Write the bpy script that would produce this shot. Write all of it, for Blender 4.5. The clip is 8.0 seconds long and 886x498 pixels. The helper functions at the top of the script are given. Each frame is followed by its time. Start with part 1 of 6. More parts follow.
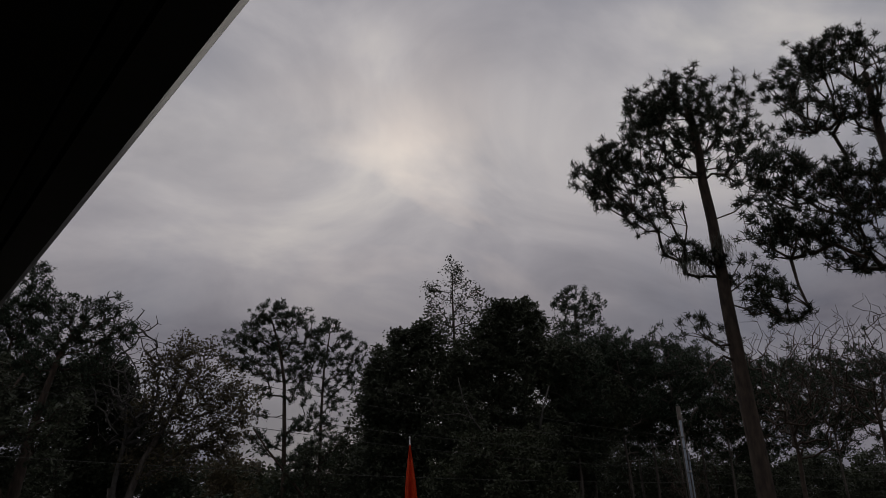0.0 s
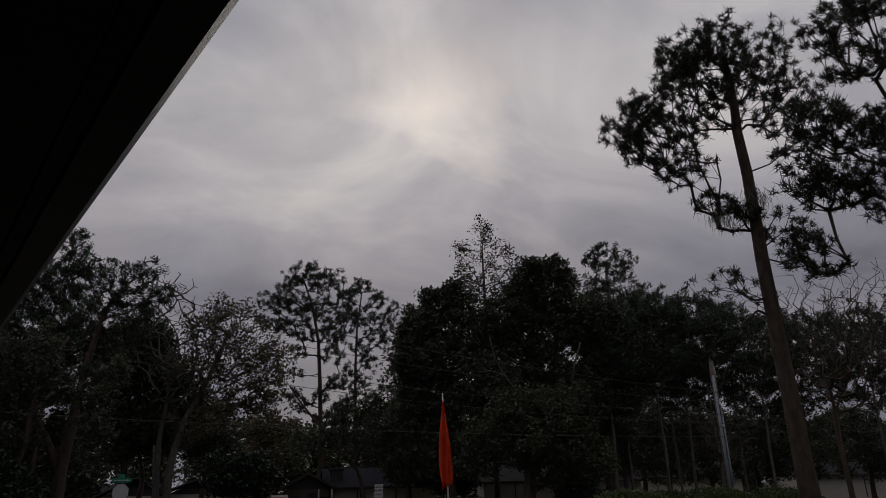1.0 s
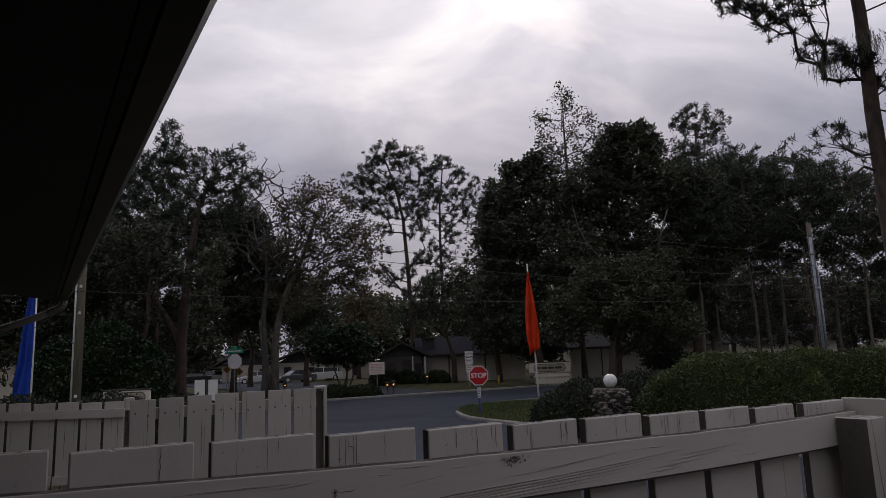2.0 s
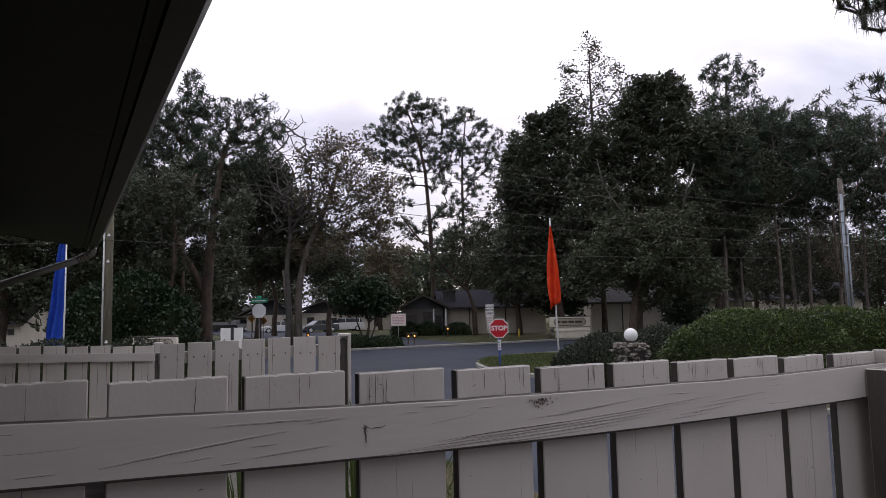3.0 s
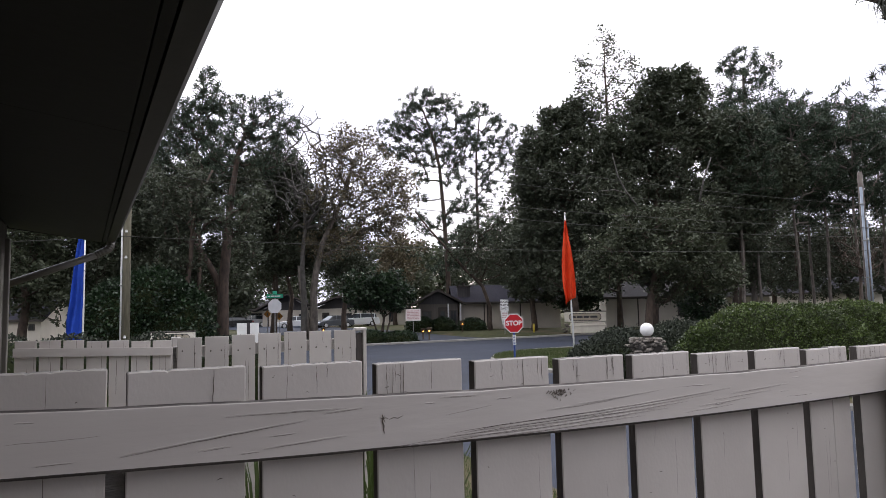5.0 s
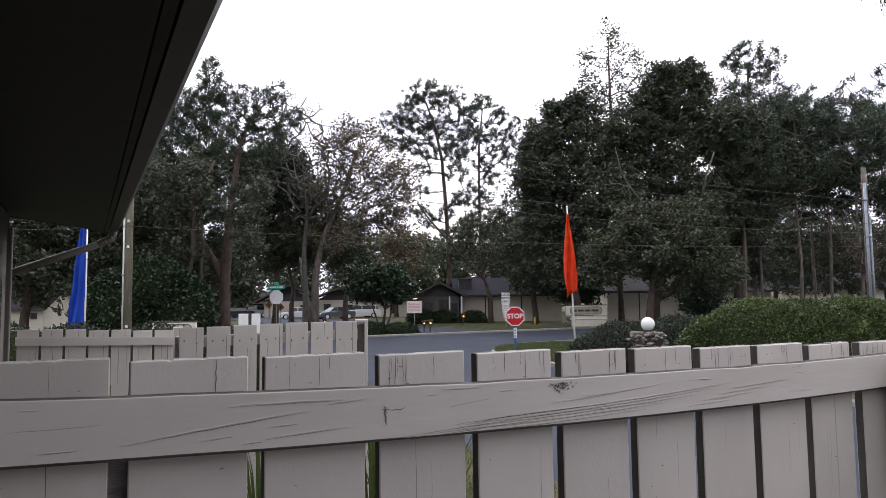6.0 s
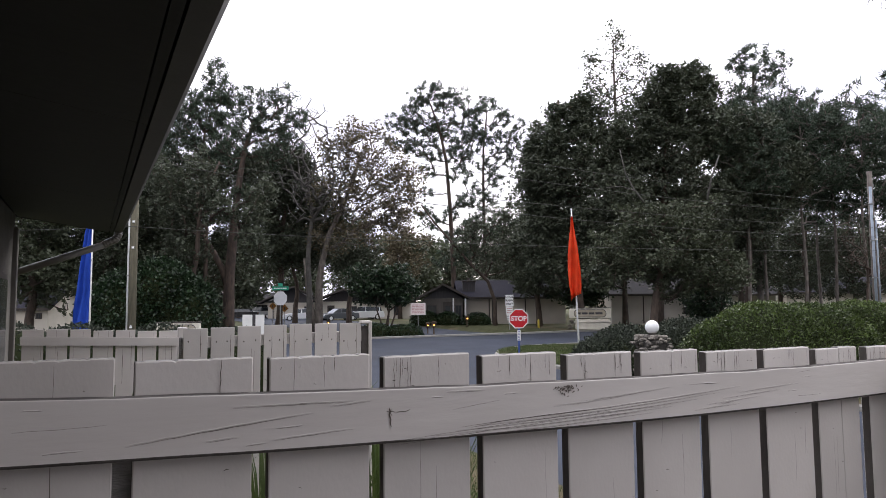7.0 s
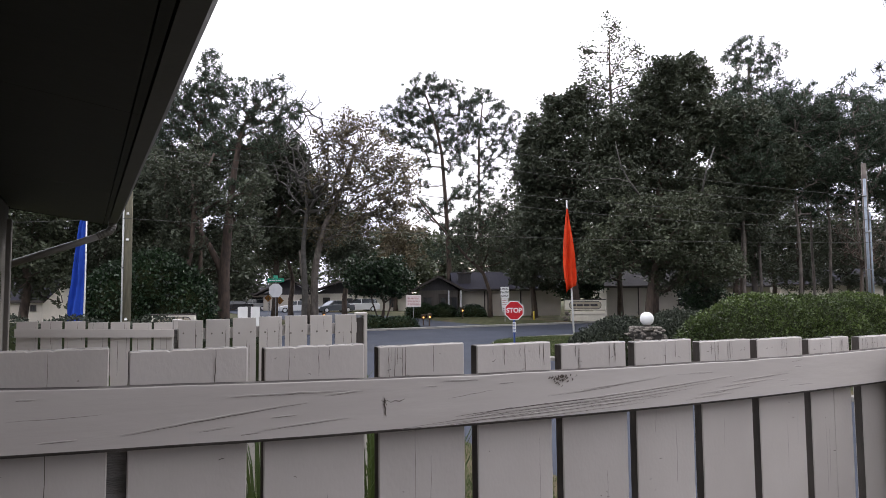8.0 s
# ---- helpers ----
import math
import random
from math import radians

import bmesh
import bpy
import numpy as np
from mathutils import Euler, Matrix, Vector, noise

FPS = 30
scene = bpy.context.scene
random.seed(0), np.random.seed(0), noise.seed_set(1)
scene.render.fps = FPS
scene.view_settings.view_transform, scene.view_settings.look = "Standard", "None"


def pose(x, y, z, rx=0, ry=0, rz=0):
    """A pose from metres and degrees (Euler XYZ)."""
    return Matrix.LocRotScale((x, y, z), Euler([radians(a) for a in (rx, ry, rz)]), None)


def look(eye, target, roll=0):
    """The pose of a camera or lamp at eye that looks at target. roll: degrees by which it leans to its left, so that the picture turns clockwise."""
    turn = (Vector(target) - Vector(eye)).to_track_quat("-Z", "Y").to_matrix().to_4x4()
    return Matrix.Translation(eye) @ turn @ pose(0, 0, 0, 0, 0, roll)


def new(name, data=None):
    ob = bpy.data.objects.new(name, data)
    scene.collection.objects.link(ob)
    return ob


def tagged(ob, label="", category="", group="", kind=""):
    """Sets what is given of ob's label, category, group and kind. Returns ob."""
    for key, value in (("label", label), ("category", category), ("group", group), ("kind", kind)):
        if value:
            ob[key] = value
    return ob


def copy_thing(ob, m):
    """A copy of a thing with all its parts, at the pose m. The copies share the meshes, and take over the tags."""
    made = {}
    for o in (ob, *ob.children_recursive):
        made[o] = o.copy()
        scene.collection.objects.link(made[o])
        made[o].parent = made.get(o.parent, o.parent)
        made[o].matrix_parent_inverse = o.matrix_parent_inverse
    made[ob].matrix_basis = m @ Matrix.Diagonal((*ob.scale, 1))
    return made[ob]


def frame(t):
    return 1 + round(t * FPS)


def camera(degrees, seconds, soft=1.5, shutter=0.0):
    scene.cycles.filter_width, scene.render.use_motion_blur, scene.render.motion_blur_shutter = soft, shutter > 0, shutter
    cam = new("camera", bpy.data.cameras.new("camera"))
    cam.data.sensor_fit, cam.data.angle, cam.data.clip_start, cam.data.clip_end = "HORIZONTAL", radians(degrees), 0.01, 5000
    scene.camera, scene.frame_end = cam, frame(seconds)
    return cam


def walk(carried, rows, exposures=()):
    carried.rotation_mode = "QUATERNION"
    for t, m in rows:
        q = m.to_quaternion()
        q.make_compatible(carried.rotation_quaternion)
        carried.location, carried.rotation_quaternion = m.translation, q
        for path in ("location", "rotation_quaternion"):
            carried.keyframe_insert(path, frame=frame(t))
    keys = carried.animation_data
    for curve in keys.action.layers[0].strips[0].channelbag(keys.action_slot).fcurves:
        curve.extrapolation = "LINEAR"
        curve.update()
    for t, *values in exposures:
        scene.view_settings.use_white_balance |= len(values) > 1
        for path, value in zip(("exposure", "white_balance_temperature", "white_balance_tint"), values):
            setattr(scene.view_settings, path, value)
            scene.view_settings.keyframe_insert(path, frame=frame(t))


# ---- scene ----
cam = camera(66.6, 8.0, soft=0.85)

PATH = [
    (0, (0.0399, -0.0537, 1.8412), (0.4699, 1.7369, 2.6215), -1.28),
    (0.5, (0.0442, -0.0534, 1.8374), (0.4335, 1.7716, 2.5570), -1.40),
    (1, (0.0431, -0.0563, 1.8360), (0.3942, 1.7952, 2.5058), -1.35),
    (1.5, (0.0447, -0.0541, 1.8365), (0.2621, 1.8764, 2.3119), -1.78),
    (2, (0.0270, -0.0341, 1.7859), (0.1421, 1.9368, 2.1057), -2.08),
    (3.3, (0.0089, -0.0174, 1.7638), (0.0464, 1.9742, 1.9423), -1.31),
    (3.5, (0.0075, -0.0169, 1.7633), (0.0391, 1.9740, 1.9516), -1.52),
    (4, (0.0040, -0.0091, 1.7601), (0.0180, 1.9833, 1.9336), -1.08),
    (4.5, (0.0055, -0.0074, 1.7553), (0.0119, 1.9847, 1.9334), -1.37),
    (6, (0.0015, -0.0038, 1.7543), (0.0012, 1.9906, 1.9042), -0.75),
    (6.5, (-0.0002, 0.0007, 1.7527), (-0.0040, 1.9952, 1.9004), -0.56),
    (7, (-0.0015, 0.0001, 1.7540), (-0.0135, 1.9940, 1.9101), -0.45),
    (7.5, (-0.0007, 0.0009, 1.7529), (-0.0091, 1.9957, 1.8967), -0.39),
    (8, (0.0000, 0.0000, 1.7500), (0.0012, 1.9956, 1.8825), -0.50),
]
walk(cam, [(t, look(eye, target, roll)) for t, eye, target, roll in PATH],
     [(0, -1.13, 6700, 11), (0.5, -1.08, 6700, 11), (1, -1.02, 6700, 11), (1.5, -0.69, 6650, 12.5), (2, -0.13, 6500, 13.5), (2.6, 0.6, 6400, 14),
      (3.3, 1.25, 6450, 12), (3.5, 1.32, 6450, 12), (4, 1.48, 6450, 11), (4.7, 1.65, 6450, 10), (6, 1.78, 6450, 10), (8, 1.87, 6450, 10)])

# ---- sky and light ----
world = bpy.data.worlds.new("overcast")
scene.world = world
world.use_nodes = True
wt = world.node_tree
wt.nodes.clear()


def wn(kind, **sockets):
    n = wt.nodes.new(kind)
    for k, v in sockets.items():
        n.inputs[k.replace("_", " ")].default_value = v
    return n


SUN_UP, SUN_TURN = 28.0, 10.0
sky = wn("ShaderNodeTexSky")
sky.sky_type, sky.sun_disc = "NISHITA", False
sky.sun_elevation, sky.sun_rotation = radians(SUN_UP), radians(SUN_TURN)
coord = wn("ShaderNodeTexCoord")
# cloud sheet: the direction is projected onto a flat layer overhead
split = wn("ShaderNodeSeparateXYZ")
wt.links.new(coord.outputs["Generated"], split.inputs[0])
lift = wn("ShaderNodeMath")
lift.operation = "MAXIMUM"
wt.links.new(split.outputs["Z"], lift.inputs[0])
lift.inputs[1].default_value = 0.0
lift2 = wn("ShaderNodeMath")
lift2.operation = "ADD"
lift2.inputs[1].default_value = 0.5
wt.links.new(lift.outputs[0], lift2.inputs[0])
flat = wn("ShaderNodeVectorMath")
flat.operation = "DIVIDE"
wt.links.new(coord.outputs["Generated"], flat.inputs[0])
wt.links.new(lift2.outputs[0], flat.inputs[1])


def cloud_noise(scale, detail, shift, distort=0.4):
    m = wn("ShaderNodeMapping")
    m.inputs["Location"].default_value = shift
    m.inputs["Scale"].default_value = (1.0, 1.35, 0.0)
    wt.links.new(flat.outputs[0], m.inputs[0])
    n = wn("ShaderNodeTexNoise", Scale=scale, Detail=detail, Roughness=0.52, Distortion=distort)
    wt.links.new(m.outputs[0], n.inputs["Vector"])
    return n.outputs["Fac"]


def wramp(fac, stops):
    r = wn("ShaderNodeValToRGB")
    wt.links.new(fac, r.inputs[0])
    els = r.color_ramp.elements
    while len(els) < len(stops):
        els.new(0.5)
    for e, (p, c) in zip(els, stops):
        e.position, e.color = p, (*c, 1)
    return r.outputs[0]


grey = wramp(cloud_noise(2.6, 8, (1.3, 0.4, 0), 0.9), [(0.28, (0.62, 0.62, 0.68)), (0.44, (0.82, 0.81, 0.86)), (0.56, (1.02, 1.0, 1.03)), (0.70, (1.3, 1.26, 1.22))])
low = wramp(split.outputs["Z"], [(0.1, (0.38, 0.38, 0.43)), (0.27, (0.46, 0.455, 0.50)), (0.38, (0.78, 0.77, 0.80)), (0.52, (1.08, 1.07, 1.06)), (0.7, (0.95, 0.95, 0.98))])
thin = wramp(cloud_noise(1.6, 5, (4.0, 1.5, 0), 0.8), [(0.40, (0.5, 0.5, 0.5)), (0.55, (0.0, 0.0, 0.0))])
dim = wn("ShaderNodeMix")
dim.data_type, dim.blend_type = "RGBA", "MULTIPLY"
dim.inputs[0].default_value = 1.0
wt.links.new(sky.outputs[0], dim.inputs[6])
dim.inputs[7].default_value = (0.09, 0.09, 0.09, 1)
cloud = wn("ShaderNodeMix")
cloud.data_type = "RGBA"
wt.links.new(thin, cloud.inputs[0])
wt.links.new(grey, cloud.inputs[6])
wt.links.new(dim.outputs[2], cloud.inputs[7])
both = wn("ShaderNodeMix")
both.data_type, both.blend_type = "RGBA", "MULTIPLY"
both.inputs[0].default_value = 1.0
wt.links.new(cloud.outputs[2], both.inputs[6])
wt.links.new(low, both.inputs[7])
# the veiled sun stands ahead, so the overcast is thicker and dimmer on the far side of the sky
away = wn("ShaderNodeMapRange")
away.inputs["From Min"].default_value, away.inputs["From Max"].default_value = -0.7, 0.55
away.inputs["To Min"].default_value, away.inputs["To Max"].default_value = 0.61, 1.0
wt.links.new(split.outputs["Y"], away.inputs["Value"])
bg = wn("ShaderNodeBackground", Strength=1.0)
wt.links.new(both.outputs[2], bg.inputs[0])
wt.links.new(away.outputs[0], bg.inputs["Strength"])
wout = wn("ShaderNodeOutputWorld")
wt.links.new(bg.outputs[0], wout.inputs[0])

sun_data = bpy.data.lights.new("sun", "SUN")
sun_data.energy, sun_data.angle, sun_data.color = 0.6, radians(25), (1.0, 0.96, 0.9)
sun = new("sun", sun_data)
sun.matrix_world = look((0, 0, 60), (60 * math.sin(radians(SUN_TURN + 180)), 60 * math.cos(radians(SUN_TURN + 180)), 60 - 60 * math.tan(radians(SUN_UP))))


# ---- materials ----
def material(name, base, dark=None, scale=8.0, rough=0.7, metal=0.0, bump=0.2, stretch=(1, 1, 1), detail=6, vary=0.0,
             island=0.0, spot=None, spot_scale=1.5, emit=None, spec=0.4, fine=6.0, through_light=0.0):
    """Two scales of colour, fine relief, and shifts by object or by island."""
    m = bpy.data.materials.new(name)
    m.use_nodes = True
    t = m.node_tree
    b = t.nodes["Principled BSDF"]
    b.inputs["Roughness"].default_value, b.inputs["Metallic"].default_value = rough, metal
    b.inputs["Specular IOR Level"].default_value = spec
    tc, mp = t.nodes.new("ShaderNodeTexCoord"), t.nodes.new("ShaderNodeMapping")
    mp.inputs["Scale"].default_value = stretch
    t.links.new(tc.outputs["Object"], mp.inputs[0])
    info = t.nodes.new("ShaderNodeObjectInfo")
    sh = t.nodes.new("ShaderNodeVectorMath")
    sh.operation = "SCALE"
    sh.inputs[0].default_value = (37.0, 23.0, 51.0)
    t.links.new(info.outputs["Random"], sh.inputs["Scale"])
    t.links.new(sh.outputs[0], mp.inputs["Location"])

    def nz(s, d):
        n = t.nodes.new("ShaderNodeTexNoise")
        n.inputs["Scale"].default_value, n.inputs["Detail"].default_value = s, d
        t.links.new(mp.outputs[0], n.inputs["Vector"])
        return n.outputs["Fac"]

    def mixed(fac, a, c, kind="MIX"):
        x = t.nodes.new("ShaderNodeMix")
        x.data_type, x.blend_type = "RGBA", kind
        for sock, v in ((x.inputs[0], fac), (x.inputs[6], a), (x.inputs[7], c)):
            if isinstance(v, (int, float)):
                sock.default_value = v
            elif isinstance(v, tuple):
                sock.default_value = (*v, 1)
            else:
                t.links.new(v, sock)
        return x.outputs[2]

    def sharpen(fac, lo, hi):
        r = t.nodes.new("ShaderNodeMapRange")
        r.inputs["From Min"].default_value, r.inputs["From Max"].default_value = lo, hi
        t.links.new(fac, r.inputs["Value"])
        return r.outputs[0]

    dark = dark or tuple(0.72 * c for c in base)
    n1 = nz(scale, detail)
    col = mixed(sharpen(n1, 0.3, 0.7), dark, base)
    if spot:
        col = mixed(sharpen(nz(spot_scale, 4), 0.52, 0.66), col, spot)
    if vary or island:
        geo = t.nodes.new("ShaderNodeNewGeometry")
        hsv = t.nodes.new("ShaderNodeHueSaturation")
        src = geo.outputs["Random Per Island"] if island else info.outputs["Random"]
        amt = island or vary
        r = t.nodes.new("ShaderNodeMapRange")
        r.inputs["To Min"].default_value, r.inputs["To Max"].default_value = 1 - amt, 1 + amt
        t.links.new(src, r.inputs["Value"])
        t.links.new(r.outputs[0], hsv.inputs["Value"])
        t.links.new(col, hsv.inputs["Color"])
        col = hsv.outputs[0]
    t.links.new(col, b.inputs["Base Color"])
    if bump:
        bp = t.nodes.new("ShaderNodeBump")
        bp.inputs["Strength"].default_value, bp.inputs["Distance"].default_value = bump, 0.01
        t.links.new(nz(scale * fine, 5), bp.inputs["Height"])
        t.links.new(bp.outputs[0], b.inputs["Normal"])
    if emit:
        b.inputs["Emission Color"].default_value, b.inputs["Emission Strength"].default_value = (*emit[:3], 1), emit[3]
    if through_light:
        tr = t.nodes.new("ShaderNodeBsdfTranslucent")
        t.links.new(col, tr.inputs[0])
        ms = t.nodes.new("ShaderNodeMixShader")
        ms.inputs[0].default_value = through_light
        out = t.nodes["Material Output"]
        t.links.new(b.outputs[0], ms.inputs[1])
        t.links.new(tr.outputs[0], ms.inputs[2])
        t.links.new(ms.outputs[0], out.inputs[0])
    return m


def painted_boards():
    """Weathered taupe paint: streaks along the grain, dark cracks, dirt and bare spots."""
    m = material("fence_paint", (0.525, 0.487, 0.455), (0.475, 0.438, 0.408), scale=3.0, rough=0.6, bump=0.06, stretch=(2.0, 2.0, 1.2), vary=0.05, fine=22,
                 spot=(0.43, 0.396, 0.366), spot_scale=0.7)
    t = m.node_tree
    b = t.nodes["Principled BSDF"]
    old = b.inputs["Base Color"].links[0].from_socket
    tc = t.nodes.new("ShaderNodeTexCoord")
    mp = t.nodes.new("ShaderNodeMapping")
    mp.inputs["Scale"].default_value = (55, 55, 2.2)
    info = t.nodes.new("ShaderNodeObjectInfo")
    sh = t.nodes.new("ShaderNodeVectorMath")
    sh.operation = "SCALE"
    sh.inputs[0].default_value = (91.0, 17.0, 33.0)
    t.links.new(info.outputs["Random"], sh.inputs["Scale"])
    t.links.new(sh.outputs[0], mp.inputs["Location"])
    t.links.new(tc.outputs["Object"], mp.inputs[0])
    n = t.nodes.new("ShaderNodeTexNoise")
    n.inputs["Scale"].default_value, n.inputs["Detail"].default_value, n.inputs["Distortion"].default_value = 1.0, 3, 0.6
    t.links.new(mp.outputs[0], n.inputs["Vector"])
    r = t.nodes.new("ShaderNodeValToRGB")
    e = r.color_ramp.elements
    e[0].position, e[0].color = 0.235, (1, 1, 1, 1)
    e[1].position, e[1].color = 0.25, (0, 0, 0, 1)
    t.links.new(n.outputs["Fac"], r.inputs[0])
    x = t.nodes.new("ShaderNodeMix")
    x.data_type = "RGBA"
    x.inputs[7].default_value = (0.06, 0.05, 0.04, 1)
    t.links.new(r.outputs[0], x.inputs[0])
    t.links.new(old, x.inputs[6])
    t.links.new(x.outputs[2], b.inputs["Base Color"])
    return m


def roof_shingles(name, base):
    m = material(name, base, tuple(0.6 * c for c in base), scale=3.0, rough=0.95, bump=0.5, stretch=(4, 4, 9), fine=4, spec=0.05)
    return m


PAINT = painted_boards()
RAIL = material("fence_rail_paint", (0.51, 0.474, 0.444), (0.46, 0.424, 0.395), scale=3.0, rough=0.6, bump=0.05, stretch=(1.0, 4, 6), spot=(0.465, 0.428, 0.40), spot_scale=1.1)
# dark board sides; also paints shade on the rail, corner post and end panel
EDGE_SHADE = material("dark_edge_and_shade", (0.105, 0.092, 0.084), (0.06, 0.052, 0.047), scale=5, rough=0.9, stretch=(3, 3, 1), bump=0.4)
CRACK = material("crack_shadow_wood", (0.12, 0.10, 0.085), (0.07, 0.055, 0.045), scale=20, rough=0.9)
WORN = material("bare_weathered_wood", (0.40, 0.385, 0.37), (0.05, 0.042, 0.038), scale=42, rough=0.9, bump=0.6)
DARKWOOD = material("old_grey_wood", (0.3, 0.285, 0.275), (0.16, 0.15, 0.14), scale=6, rough=0.9, stretch=(2, 2, 14), bump=0.5)
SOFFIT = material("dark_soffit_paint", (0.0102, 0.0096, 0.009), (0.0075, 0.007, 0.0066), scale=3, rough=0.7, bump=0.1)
GUTTER = material("gutter_enamel", (0.048, 0.045, 0.044), (0.038, 0.0355, 0.0345), scale=5, rough=0.5, bump=0.05, spec=0.2)
SPOUT = material("downspout_enamel", (0.125, 0.114, 0.10), (0.095, 0.087, 0.077), scale=6, rough=0.45, bump=0.05)
PATIO = material("old_patio_concrete", (0.10, 0.095, 0.088), (0.07, 0.065, 0.06), scale=2, rough=0.9, bump=0.3)
STUCCO = material("house_siding", (0.11, 0.10, 0.09), scale=10, rough=0.9, bump=0.4)
STUCCO_FAR = material("far_house_stucco", (0.58, 0.53, 0.46), (0.50, 0.455, 0.395), scale=0.9, rough=0.95, bump=0.3)
# darker copy of the beige wall, with the porch's shade in its colour
STUCCO_SHADE = material("shaded_porch_siding", (0.14, 0.127, 0.112), (0.1, 0.09, 0.08), scale=1.2, rough=0.95, bump=0.3, stretch=(6, 6, 0.6))
STUCCO_PALE = material("pale_house_stucco", (0.62, 0.58, 0.51), (0.54, 0.5, 0.44), scale=0.9, rough=0.95, bump=0.3)
TRIMGREY = material("grey_chimney_cladding", (0.085, 0.08, 0.085), scale=3, rough=0.9, bump=0.2, stretch=(6, 6, 0.5))
TRIM = material("dark_trim", (0.06, 0.05, 0.045), scale=4, rough=0.7)
SHINGLE = roof_shingles("grey_shingles", (0.034, 0.033, 0.044))
SHINGLE2 = roof_shingles("dark_shingles", (0.036, 0.034, 0.038))
GLASSDARK = material("dark_window_glass", (0.03, 0.035, 0.04), scale=2, rough=0.08, bump=0, spec=0.6)
WHITE = material("white_paint", (0.78, 0.78, 0.77), (0.7, 0.7, 0.69), scale=6, rough=0.4, bump=0.05)
ASPHALT = material("asphalt", (0.042, 0.049, 0.068), (0.031, 0.036, 0.051), scale=0.5, rough=0.95, bump=0.4, detail=10, spot=(0.03, 0.034, 0.045), spot_scale=0.12, fine=60, spec=0.14)
CONCRETE = material("concrete", (0.30, 0.29, 0.265), (0.2, 0.19, 0.175), scale=2, rough=0.9, bump=0.3)
LAWN = material("winter_lawn", (0.062, 0.064, 0.028), (0.03, 0.034, 0.014), scale=2.2, rough=1, bump=0.9, detail=10, spot=(0.085, 0.07, 0.042), spot_scale=0.35, spec=0.1)
GRASS = material("grass_blades", (0.065, 0.092, 0.026), (0.038, 0.058, 0.015), scale=1.0, rough=0.8, bump=0, island=0.35, through_light=0.25)
BARK = material("pine_bark", (0.105, 0.078, 0.06), (0.042, 0.032, 0.027), scale=5, rough=0.95, bump=0.9, stretch=(1.5, 1.5, 0.5))
BARK_RED = material("red_pine_bark", (0.105, 0.074, 0.058), (0.042, 0.033, 0.028), scale=4, rough=0.95, bump=0.9, stretch=(1.5, 1.5, 0.5))
BARK_GREY = material("oak_bark", (0.19, 0.165, 0.145), (0.085, 0.073, 0.065), scale=4, rough=0.95, bump=0.9, stretch=(1.5, 1.5, 0.6))
BARK_PALE = material("bare_twig_bark", (0.125, 0.117, 0.108), (0.075, 0.07, 0.065), scale=4, rough=0.95, bump=0.4)
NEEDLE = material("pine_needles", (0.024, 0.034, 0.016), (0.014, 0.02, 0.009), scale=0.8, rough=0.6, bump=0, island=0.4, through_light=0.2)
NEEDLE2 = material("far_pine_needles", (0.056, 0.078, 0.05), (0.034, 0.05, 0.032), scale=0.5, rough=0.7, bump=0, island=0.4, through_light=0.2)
OAK = material("oak_leaves", (0.088, 0.103, 0.066), (0.047, 0.056, 0.036), scale=0.35, rough=0.6, bump=0, island=0.28, through_light=0.2)
OLIVE = material("olive_leaves", (0.084, 0.098, 0.056), (0.046, 0.056, 0.032), scale=0.35, rough=0.6, bump=0, island=0.28, through_light=0.2)
BROWNLEAF = material("brown_leaves", (0.135, 0.112, 0.066), (0.08, 0.068, 0.04), scale=0.4, rough=0.7, bump=0, island=0.28, through_light=0.2)
GLOSSY = material("glossy_dark_leaves", (0.026, 0.05, 0.02), (0.012, 0.026, 0.010), scale=0.8, rough=0.4, bump=0, island=0.4, through_light=0.12)
HEDGE = material("hedge_leaves", (0.076, 0.108, 0.027), (0.028, 0.045, 0.010), scale=0.8, rough=0.5, bump=0, island=0.6, through_light=0.2)
JUNIPER = material("juniper_green", (0.039, 0.048, 0.030), (0.022, 0.029, 0.019), scale=0.9, rough=0.8, bump=0, island=0.4)
# near-black shell colour, painted shade for the gaps between shrub leaves
CORE = material("shrub_inner_shade", (0.028, 0.034, 0.016), scale=4, rough=1, bump=0.8, spec=0.05)
MOSS = material("grey_moss", (0.16, 0.165, 0.14), scale=2, rough=1, bump=0, island=0.3)
POLEWOOD = material("utility_pole_wood", (0.20, 0.185, 0.13), (0.12, 0.11, 0.08), scale=4, rough=0.9, stretch=(5, 5, 0.5), bump=0.5)
CONDUIT = material("galvanised_conduit", (0.30, 0.34, 0.40), (0.24, 0.28, 0.33), scale=4, rough=0.45, metal=0.3, bump=0.05)
CABLE = material("weathered_cable", (0.07, 0.07, 0.062), scale=5, rough=0.7, bump=0)
ORANGE = material("orange_cloth", (0.82, 0.085, 0.022), (0.66, 0.055, 0.015), scale=3, rough=0.7, bump=0.15, through_light=0.3, spec=0.2)
BLUE = material("blue_cloth", (0.025, 0.085, 0.50), (0.018, 0.06, 0.38), scale=3, rough=0.7, bump=0.15, through_light=0.1, spec=0.2)
RED = material("stop_red", (0.50, 0.012, 0.02), (0.42, 0.010, 0.016), scale=4, rough=0.35, bump=0)
GREEN = material("sign_green", (0.015, 0.36, 0.21), scale=4, rough=0.4, bump=0)
BLUEPOST = material("blue_post_paint", (0.03, 0.07, 0.26), scale=6, rough=0.5)
SIGNBACK = material("sign_back_metal", (0.80, 0.80, 0.81), (0.72, 0.72, 0.74), scale=4, rough=0.5, metal=0.2, bump=0)
STEEL = material("galvanised_post", (0.3, 0.3, 0.3), scale=6, rough=0.5, metal=0.5, bump=0.05)
